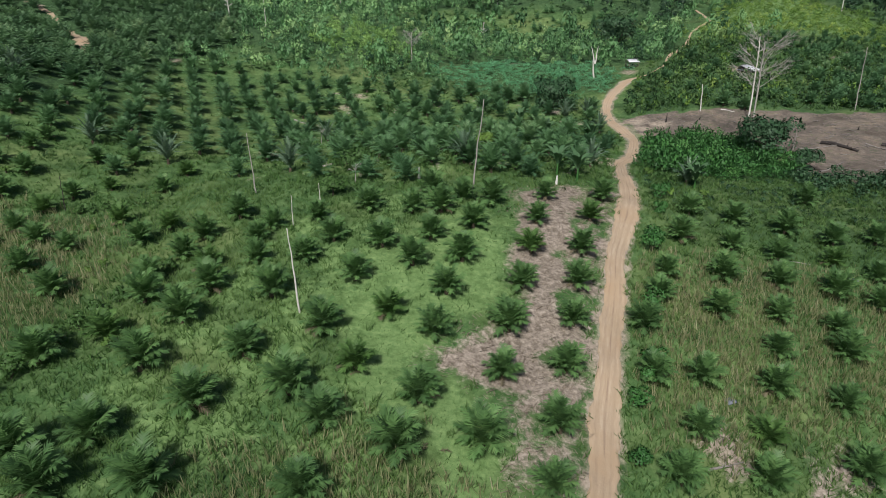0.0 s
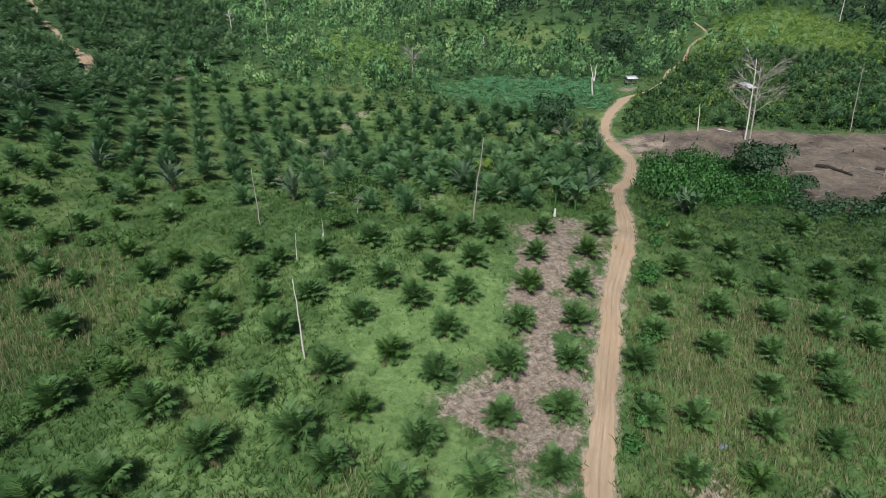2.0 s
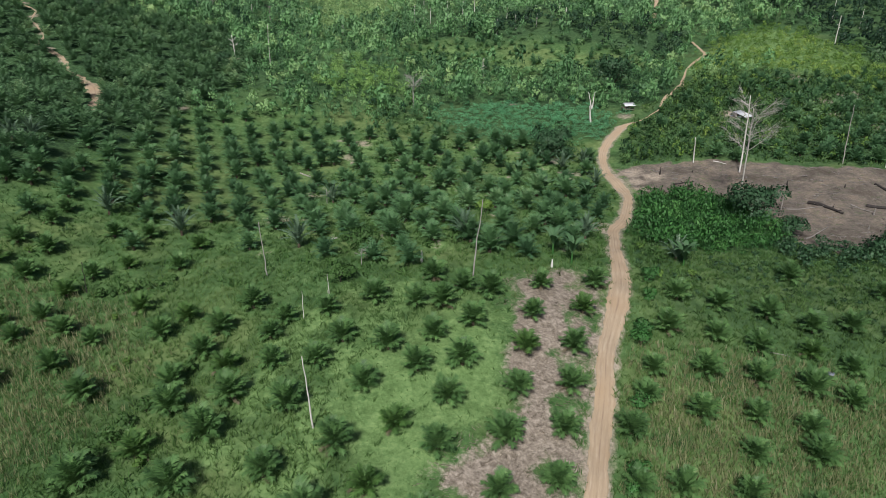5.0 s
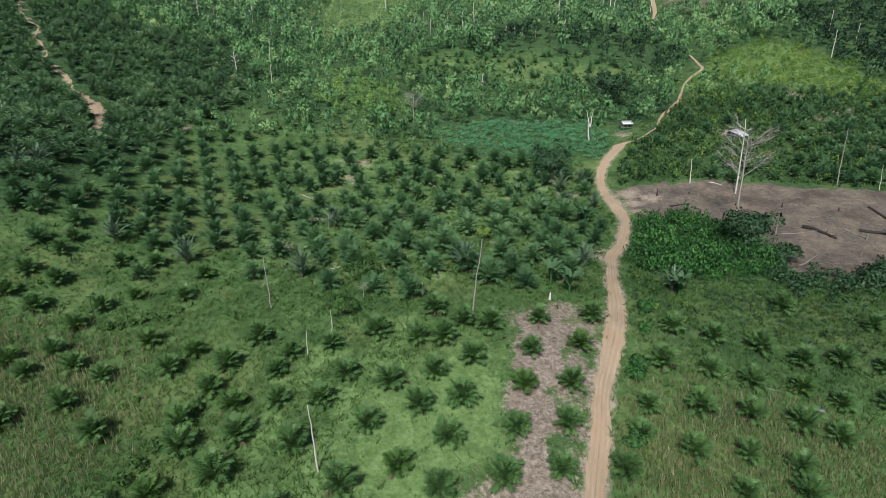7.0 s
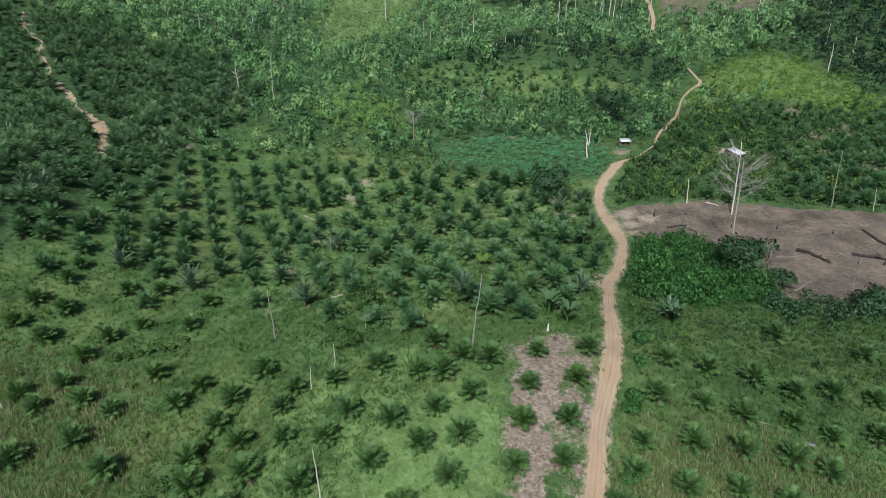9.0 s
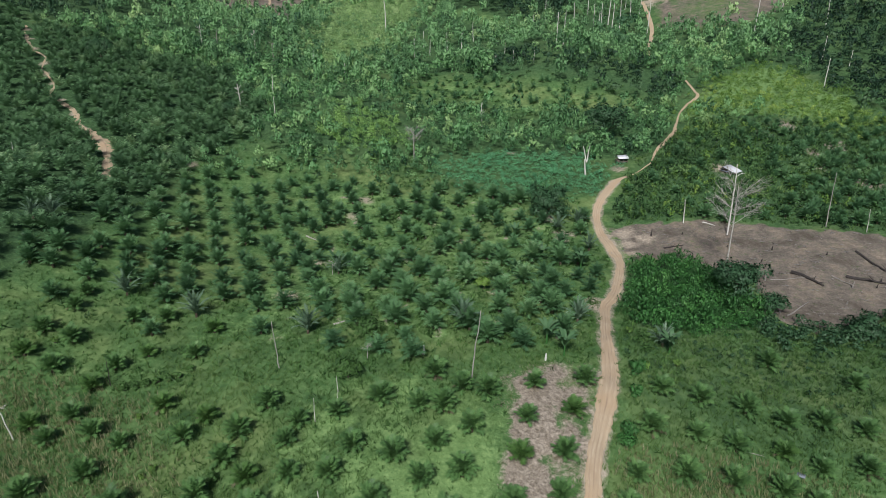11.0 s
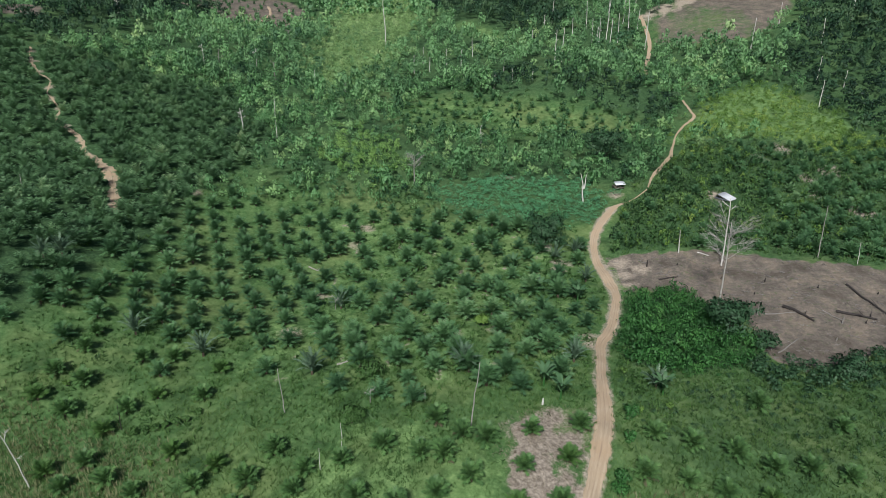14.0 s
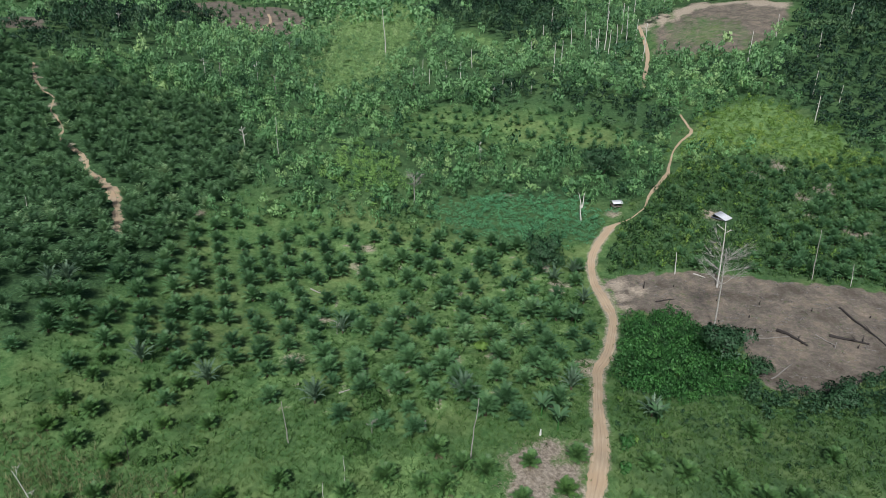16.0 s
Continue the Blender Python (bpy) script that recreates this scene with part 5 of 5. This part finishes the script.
def dead_tree(x, y, tall, lean, label, branches=0, radius=None, mat=M_DEAD, name="dead_tree", group="dead trees", reach=0.25, seed=0, fork=False):
    rng = random.Random(seed)
    root = new(name)
    radius = radius or 0.10 + 0.011 * tall
    n = 7
    pts = [Vector((lean * (i / n) ** 1.2 + rng.uniform(-0.02, 0.02) * tall * 0.4, rng.uniform(-0.1, 0.1), tall * (0.55 if fork else 1.0) * i / n - (0.5 if i == 0 else 0))) for i in range(n + 1)]
    part("trunk", quads_mesh("trunk", *tube_arrays(pts, [radius * (1.25 - 0.75 * i / n) for i in range(n + 1)], 7), mat, smooth=True), root)
    for k in range(branches):
        u = rng.uniform(0.55, 0.98)
        at = pts[0].lerp(pts[-1], u)
        a = k * 2.4 + rng.uniform(-0.4, 0.4)
        main, radii = limb(at, (math.cos(a), math.sin(a), rng.uniform(0.35, 1.1)), tall * reach * rng.uniform(0.6, 1.1), radius * (0.45 if branches < 10 else 0.36), rng, 5)
        pieces = [tube_arrays(main, radii, 5)]
        for j in range(9 if branches < 10 else 16):
            at2 = main[rng.choice((2, 3, 4))]
            b = a + rng.uniform(-1.2, 1.2)
            pieces.append(tube_arrays(*limb(at2, (math.cos(b), math.sin(b), rng.uniform(0.0, 0.9)), tall * reach * rng.uniform(0.25, 0.5), radius * (0.24 if branches < 10 else 0.19), rng, 3), 4))
        part("branch", quads_mesh("branch", *joined(pieces), mat), root)
    if fork:
        for side in (-1, 1):
            main, radii = limb((0, 0, tall * 0.45), (side * 0.42, 0.1, 1), tall * 0.55, radius * 0.85, rng, 5)
            part("branch", quads_mesh("branch", *tube_arrays(main, radii, 6), mat, smooth=True), root)
    root.matrix_basis = stand(x, y)
    return tagged(root, label, "dead tree", group)


POLES = [(-19.9, 77.7, 12.5, -0.6), (5.7, 118.8, 19.2, 1.9), (-40.0, 129.5, 13.0, -0.6), (-27.6, 109.4, 6.0, 0.1), (-23.4, 114.0, 3.2, 0.0), (93.3, 230.7, 9.5, -0.6),
         (142.5, 220.3, 20.7, -0.8), (-88.2, 332.5, 20.0, 0.6), (-91.5, 108.1, 14.5, -2.6), (154.0, 214.2, 9.2, -1.0), (-169.9, 244.4, 7.2, 0.6), (-24.1, 118.5, 4.5, -0.1)]
FAR_POLES = [(-87.1, 441.8, 14.2), (-67.2, 443.9, 13.5), (-51.1, 601.1, 40.0), (-21.8, 505.4, 14), (-15.7, 529.6, 14), (3.7, 526.3, 13), (14.8, 513.7, 13),
             (36.0, 449.5, 10), (49.3, 455.9, 9), (87.6, 508.6, 23), (91.5, 502.7, 24.5), (115.3, 587.4, 20), (134.5, 567.8, 25), (145.3, 587.0, 32), (165.3, 591.8, 32),
             (170.1, 552.4, 30), (231.4, 494.1, 22), (270.8, 536.5, 18), (227.7, 384.8, 16), (244.6, 422.5, 16), (277.9, 483.9, 18), (329.4, 538.7, 23), (254.3, 408.0, 11)]
MORE_POLES = [(131.7, 581.2, 20), (129.7, 554.1, 22), (142.0, 560.1, 26), (152.9, 576.2, 24), (166.7, 615.2, 26), (175.0, 597.0, 18), (133.0, 614.8, 24), (92.1, 601.9, 20),
              (106.0, 643.9, 24), (76.5, 559.7, 16), (162.7, 655.6, 28), (183.3, 640.4, 24), (209.5, 657.6, 26), (224.9, 681.0, 28), (-9.8, 503.8, 13), (25.3, 549.3, 15), (45.3, 479.9, 12),
              (63.0, 453.7, 10)]
FAR_SNAGS = [(-166.5, 457.3, 15), (-154.6, 452.4, 15), (-134.2, 471.4, 16), (-116.0, 449.9, 15), (-106.6, 336.0, 14), (-126.3, 547.5, 18), (-250.9, 520.7, 17),
             (-286.4, 542.2, 16), (21.7, 353.2, 12)]
for i, (px, py, tall, lean) in enumerate(POLES):
    dead_tree(px, py, tall, lean, "bare pale dead trunk without bark" if tall > 5 else "short pale broken stump in the grass", branches=2 if i == 8 else 0, seed=i, radius=0.08 if tall < 7 else 0.2 if i == 5 else 0.07 + 0.0045 * tall, mat=M_PALE_GREY if i in (1, 2, 6) else M_DEAD)
for i, (px, py, tall) in enumerate(FAR_POLES + MORE_POLES):
    dead_tree(px, py, tall, 0.04 * tall * math.sin(i * 2.1), "tall pale bare trunk rising from the far woods", branches=0 if i % 3 else 2, seed=40 + i, radius=0.14 + 0.007 * tall, reach=0.1)
for i, (px, py, tall) in enumerate(FAR_SNAGS):
    dead_tree(px, py, tall, 0.05 * tall * math.sin(i * 1.3), "grey leafless tree on the wooded slope", branches=5, seed=70 + i, radius=0.16 + 0.008 * tall, mat=M_GREY if i % 2 else M_DEAD, reach=0.2)
dead_tree(94.6, 193.3, 31.5, -0.4, "tall grey leafless tree with a wide twiggy crown", branches=20, seed=91, radius=0.25, mat=M_TWIG, reach=0.34)
dead_tree(106.4, 220.6, 27.2, -0.8, "tall pale bare trunk at the top of the clearing", branches=2, seed=92, radius=0.26, reach=0.12)
dead_tree(-14.1, 294.0, 14.0, 0.3, "pale leafless tree with upright branches at the edge of the valley", branches=11, seed=95, radius=0.26, mat=M_PALE_GREY, reach=0.42)
dead_tree(64.8, 278.9, 14.0, -1.0, "white forked dead tree beside the valley", seed=93, radius=0.36, mat=M_DEAD, fork=True)
dead_tree(-80.0, 127.0, 7.5, 0.3, "thin dark charred trunk in the grass", seed=94, radius=0.09, mat=M_CHAR)


def broad_tree(x, y, radius, tall, label, mat, seed, name="tree", flat=0.8, lumps=15):
    rng = random.Random(seed)
    root = new(name)
    pts, radii = limb((0, 0, -0.4), (0.05, 0, 1), tall * 0.75, 0.16 + 0.03 * radius, rng, 5)
    pieces = [tube_arrays(pts, radii, 7)]
    for k in range(6):
        a = k * 1.05 + rng.uniform(-0.3, 0.3)
        pieces.append(tube_arrays(*limb(pts[rng.choice((2, 3, 4))], (math.cos(a), math.sin(a), 0.6), radius * 0.8, 0.09 + 0.01 * radius, rng), 5))
    part("trunk", quads_mesh("trunk", *joined(pieces), M_BARK, smooth=True), root)
    v, q, face = crown_lumps(radius, tall * 0.45, lumps, int(50 + 18 * radius), 0.13 + 0.036 * radius, np.random.default_rng(seed), flat)
    part("crown", quads_mesh("crown", v, q, mat, np.full(len(v), rng.uniform(0.2, 0.7)), normals=face), root)
    root.matrix_basis = stand(x, y)
    return tagged(root, label, "tree")


for i, (tx, ty, r, tall, mat, label) in enumerate((
        (89.5, 173.5, 8.2, 13.0, M_DARK, "broad dark green tree at the edge of the clearing"),
        (87.0, 184.0, 5.0, 6.0, M_COVER, "small bright green tree at the edge of the clearing"),
        (42.2, 243.8, 8.6, 9.5, M_DARK, "dark spreading tree on the valley floor"),
        (84.0, 322.0, 11.0, 17.0, M_DARK, "tall dark tree above the track"),
        (97.5, 166.0, 4.5, 5.0, M_DARK, "dark bushy tree at the lower corner of the clearing"),
        (115.1, 150.0, 5.5, 5.0, M_DARK, "dark bushy tree below the clearing"),
        (-19.6, 141.0, 4.0, 5.0, M_BUSH, "bushy green tree among the palms"),
        (-22.5, 124.0, 3.2, 3.5, M_BUSH, "round green bush among the young palms"),
        (-199.9, 383.7, 8.5, 8.0, M_DARK, "dark rounded tree on the palm hillside"),
        (-109.2, 323.8, 5.5, 7.0, M_DARK, "dark rounded tree on the hillside"),
        (-98.0, 352.0, 6.5, 8.0, M_WOOD, "green tree on the hillside"),
        (11.9, 171.7, 2.8, 4.5, M_LIME, "small yellow-green tree among the palms"))):
    broad_tree(tx, ty, r, tall, label, mat, 100 + i)
for i, (bx, by, r) in enumerate(((24.9, 66.5, 1.5), (28.6, 74.8, 1.9), (27.4, 71.5, 1.6), (37.6, 105.1, 2.4), (38.6, 108.2, 2.0), (46.0, 128.0, 2.2), (31.0, 83.3, 1.5), (33.0, 88.8, 1.8), (22.6, 57.5, 1.5),
                                 (43.6, 120.0, 1.7), (-50.5, 72.5, 1.6), (-49.0, 80.0, 1.5), (-47.0, 88.0, 1.5), (-44.7, 94.6, 1.3), (-51.5, 64.0, 1.7), (-51.8, 68.0, 1.4), (-50.0, 76.5, 1.5), (-48.0, 84.0, 1.4), (-45.8, 91.5, 1.4), (-52.5, 60.0, 1.5), (-76.2, 125.5, 1.3),
                                 (-73.8, 126.2, 1.1), (-71.5, 127.0, 1.3), (-69.2, 127.8, 1.1), (-66.8, 128.5, 1.2), (-64.8, 130.0, 1.1), (-63.0, 133.0, 1.2))):
    broad_tree(bx, by, r, r * 1.3, "low bright green bush beside the track" if bx > 0 else "low dark bush along the field ditch", M_COVER if bx > 0 else M_BUSH, 130 + i, "bush", 0.9, 8)


def banana_leaf():
    v, q, n = [], [], 8
    for i in range(n + 1):
        u = i / n
        a = math.radians(70 - 95 * u ** 1.3)
        x = 2.4 * u * (0.55 + 0.45 * math.cos(a))
        z = 2.1 * math.sin(math.pi * 0.62 * u)
        w = 0.36 * math.sin(math.pi * min(1, 0.08 + 0.9 * u)) ** 0.7
        v += [(x, -w, z - 0.12 * w), (x, 0, z), (x, w, z - 0.12 * w)]
    for i in range(n):
        q += [(3 * i, 3 * i + 1, 3 * i + 4, 3 * i + 3), (3 * i + 1, 3 * i + 2, 3 * i + 5, 3 * i + 4)]
    return quads_mesh("leaf", np.array(v), np.array(q), M_BANANA, smooth=True)


BANANA_LEAF = banana_leaf()
BANANA_STEM = quads_mesh("stem", *tube_arrays([(0, 0, -0.3), (0, 0, 1.0), (0.05, 0, 2.2)], [0.2, 0.16, 0.08], 7), M_COVER, np.full(21, 0.5), smooth=True)
for i, (bx, by) in enumerate(((25.7, 138.2), (27.1, 224.4), (34.0, 203.8), (29.0, 132.0), (-36.0, 192.0), (46.5, 196.0), (57.5, 139.0))):
    plant = new("banana_plant")
    part("stem", BANANA_STEM, plant)
    for k in range(9):
        part("leaf", BANANA_LEAF, plant, m=pose(0, 0, 2.0 - 0.05 * k, 0, -12 + 8 * (k % 3), k * 137.5 + 40 * i))
    plant.matrix_basis = stand(bx, by, 0, 1.5)
    tagged(plant, "banana plant with broad pale green leaves", "banana plant", "banana plants")


# ---- logs and stumps ----
def make_log(ax, ay, bx, by, radius, mat, label, seed, lift=0.6):
    rng = random.Random(seed)
    root = new("log")
    a, b = Vector((ax, ay, float(ground(ax, ay)))), Vector((bx, by, float(ground(bx, by))))
    d = b - a
    pts = [a + d * (i / 6) for i in range(7)]
    for p in pts:
        p.z = float(ground(p.x, p.y)) + radius * lift
        p.x += rng.uniform(-0.15, 0.15)
    pts = [p - a for p in pts]
    part("trunk", quads_mesh("trunk", *tube_arrays(pts, [radius * (1.1 - 0.1 * i) for i in range(7)], 8), mat, smooth=True), root)
    for k in range(3):
        at = pts[rng.choice((3, 4, 5))]
        w = Vector((rng.uniform(-1, 1), rng.uniform(-1, 1), 0.25))
        part("branch", quads_mesh("branch", *tube_arrays(*limb(at, w, d.length * rng.uniform(0.12, 0.3), radius * 0.4, rng), 5), mat), root)
    root.location = a
    return tagged(root, label, "log", "fallen logs")


for i, (ax, ay, bx, by, r, mat) in enumerate(((115.3, 190.0, 120.6, 180.3, 0.6, M_CHAR), (130.9, 185.9, 140.5, 179.7, 0.55, M_CHAR), (142.4, 201.0, 145.5, 178.5, 0.42, M_CHAR),
                                              (100.6, 163.5, 110.9, 171.2, 0.24, M_GREY), (80.3, 212.9, 87.5, 214.0, 0.32, M_CHAR), (30.9, 58.7, 36.5, 61.5, 0.17, M_GREY),
                                              (106.8, 186.6, 119.0, 185.4, 0.18, M_GREY), (-30.3, 150.9, -26.8, 151.9, 0.26, M_PALE_GREY), (-51.9, 221.4, -47.8, 219.5, 0.26, M_PALE_GREY),
                                              (126.0, 186.0, 129.5, 180.0, 0.20, M_GREY), (100.0, 229.0, 104.0, 226.5, 0.2, M_DEAD), (150.0, 186.0, 160.0, 190.0, 0.28, M_CHAR))):
    make_log(ax, ay, bx, by, r, mat, "charred black fallen log on the burnt clearing" if mat is M_CHAR else "pale dead log lying on the ground", 200 + i)
for i, (sx, sy, tall, mat) in enumerate(((78.7, 223.0, 3.0, M_CHAR), (117.3, 208.0, 1.6, M_CHAR), (128.4, 178.4, 2.2, M_GREY), (136.2, 178.5, 1.5, M_CHAR), (104.7, 186.1, 5.0, M_GREY),
                                         (110, 200, 1.0, M_CHAR), (90, 222, 0.9, M_CHAR), (132, 200, 1.1, M_CHAR), (150, 195, 0.9, M_CHAR), (122, 170, 1.1, M_GREY), (103, 212, 0.8, M_CHAR))):
    dead_tree(sx, sy, tall, 0.1, "short charred stump on the burnt clearing" if mat is M_CHAR else "grey broken post on the burnt clearing", seed=300 + i, radius=0.22, mat=mat, name="stump", group="stumps")
rng_burn = np.random.default_rng(310)
bx, by = spots(64, 200, 148, 235, 2.4, 311, lambda x, y: inside(CLEARED, x, y, 1.0) * 0.22)
twigs = []
for k in range(4):
    pieces = []
    for j in range(5):
        a = rng_burn.uniform(0, 6.28)
        p = Vector((rng_burn.uniform(-0.8, 0.8), rng_burn.uniform(-0.8, 0.8), 0.06))
        pieces.append(tube_arrays([p, p + Vector((math.cos(a), math.sin(a), 0.12)) * rng_burn.uniform(0.5, 1.6)], [0.06, 0.03], 4))
    twigs.append(joined(pieces))
scattered("burnt_brushwood", twigs, bx, by, M_GREY, "scattered grey brushwood and sticks on the clearing", "brushwood", (0.6, 1.5), seed=312)


# ---- huts ----
def box_arrays(x0, y0, z0, x1, y1, z1):
    v = np.array([(x, y, z) for z in (z0, z1) for y in (y0, y1) for x in (x0, x1)], float)
    return v, np.array([(0, 2, 3, 1), (4, 5, 7, 6), (0, 1, 5, 4), (2, 6, 7, 3), (0, 4, 6, 2), (1, 3, 7, 5)])


def tin_sheet(x0, x1, y_low, z_low, y_high, z_high, ribs):
    """A sloping sheet of ribbed tin with thickness."""
    v, q = [], []
    for i in range(ribs + 1):
        x = x0 + (x1 - x0) * i / ribs
        w = 0.05 if i % 2 else 0.0
        v += [(x, y_low, z_low + w), (x, y_high, z_high + w), (x, y_high, z_high + w - 0.05), (x, y_low, z_low + w - 0.05)]
    for i in range(ribs):
        for k in range(4):
            j = (k + 1) % 4
            q.append((4 * i + k, 4 * i + j, 4 * i + 4 + j, 4 * i + 4 + k))
    return np.array(v), np.array(q)


def make_hut(x, y, turn, long, deep, eave, ridge, label, walled, crest=0.05):
    """A hut on posts; crest: how far behind the middle the roof's ridge lies."""
    root = new("hut")
    l, d = long / 2, deep / 2
    part("roof", quads_mesh("roof", *tin_sheet(-l - 0.4, l + 0.4, -d - 0.5, eave, crest, ridge, 24), M_TIN), root, "bright ribbed tin roof sheet")
    part("roof", quads_mesh("roof", *tin_sheet(-l - 0.4, l + 0.4, d + 0.5, eave, crest - 0.1, ridge - 0.02, 24), M_TIN), root, "bright ribbed tin roof sheet")
    part("floor", quads_mesh("floor", *box_arrays(-l, -d, 0.55, l, d, 0.68), M_PLANK), root)
    for sx in (-1, 0, 1):
        for sy in (-1, 1):
            part("post", quads_mesh("post", *box_arrays(sx * (l - 0.1) - 0.07, sy * (d - 0.08) - 0.07, -0.6, sx * (l - 0.1) + 0.07, sy * (d - 0.08) + 0.07, eave + 0.15), M_PLANK), root)
    top = eave - 0.05 if walled else 1.5
    part("wall", quads_mesh("wall", *box_arrays(-l, d - 0.06, 0.69, l, d, top), M_BLUE if walled else M_PLANK), root)
    part("wall", quads_mesh("wall", *box_arrays(-l, -d + 0.1, 0.69, -l + 0.06, d - 0.1, top), M_BLUE if walled else M_PLANK), root)
    if walled:
        part("wall", quads_mesh("wall", *box_arrays(l - 0.06, -d + 0.1, 0.69, l, d - 0.1, top), M_BLUE), root, "pale blue sheet wall")
        part("wall", quads_mesh("wall", *box_arrays(-l + 0.1, -d, 0.69, 0.3, -d + 0.06, top), M_BLUE if walled else M_PLANK), root)
    root.matrix_basis = pose(x, y, float(ground(x, y)), 0, 0, turn)
    return tagged(root, label, "hut")


make_hut(126.2, 269.0, 37, 5.2, 6.8, 1.0, 2.7, "small field hut with a bright tin roof on the slope", True, 2.3)
make_hut(82.8, 286.5, 12, 4.3, 3.8, 2.4, 3.5, "open field shelter with a pale tin roof on posts", False)


# ---- small things in the fields ----
dead_tree(-5.2, 132.0, 2.8, 0.1, "short tan broken palm stump in the grass", seed=320, radius=0.30, name="stump", group="stumps")
dead_tree(24.2, 130.0, 1.9, 0.05, "short bleached white stump beside the cut strip", seed=321, radius=0.26, mat=M_WHITE, name="stump", group="stumps")
dead_tree(-18.8, 131.0, 4.2, 0.3, "small pale leafless tree among the palms", branches=6, seed=322, radius=0.09, reach=0.45, mat=M_PALE_GREY)
dead_tree(-36.5, 187.5, 5.0, 0.2, "small pale leafless tree among the palms", branches=5, seed=323, radius=0.09, reach=0.4, mat=M_PALE_GREY)
make_log(63.7, 106.7, 67.0, 105.3, 0.10, M_PALE_GREY, "pale dead log lying in the grass", 324)
for i, (hx, hy) in enumerate(((-21.1, 62.4), (-2.2, 54.4), (-24.0, 67.9), (-10.1, 66.8), (40.5, 69.6), (-0.5, 54.9), (15.0, 112.0), (26.5, 106.0))):
    fallen = new("fallen_frond", FRONDS["dry"][3])
    fallen.matrix_basis = pose(hx, hy, float(ground(hx, hy)) + 0.12, 0, 28, 70 * i) @ Matrix.Diagonal((0.55, 0.55, 0.55, 1))
    tagged(fallen, "fallen dry yellow-brown palm frond in the grass", "palm frond", "fallen fronds")
for i, (hx, hy, turn) in enumerate(((38.5, 70.6, 20), (72.5, 101.0, -35))):
    sheet = new("tin_sheet", quads_mesh("tin_sheet", *tin_sheet(-0.8, 0.8, -0.55, 0.12, 0.55, 0.30, 14), M_SLATE))
    sheet.matrix_basis = stand(hx, hy, turn)
    tagged(sheet, "discarded blue-grey ribbed sheet lying in the grass", "metal sheet")
for i, (hx, hy, r) in enumerate(((-58.1, 98.8, 0.9), (-59.6, 97.0, 0.7), (-67.3, 114.1, 0.8), (49.7, 148.0, 1.2), (48.8, 130.4, 1.1), (57.4, 133.4, 1.1), (-98.5, 138.4, 1.0), (-43.0, 70.5, 0.8))):
    broad_tree(hx, hy, r, r * 1.5, "small yellow-green sapling in the grass", M_LIME, 340 + i, "sapling", 0.9, 6)
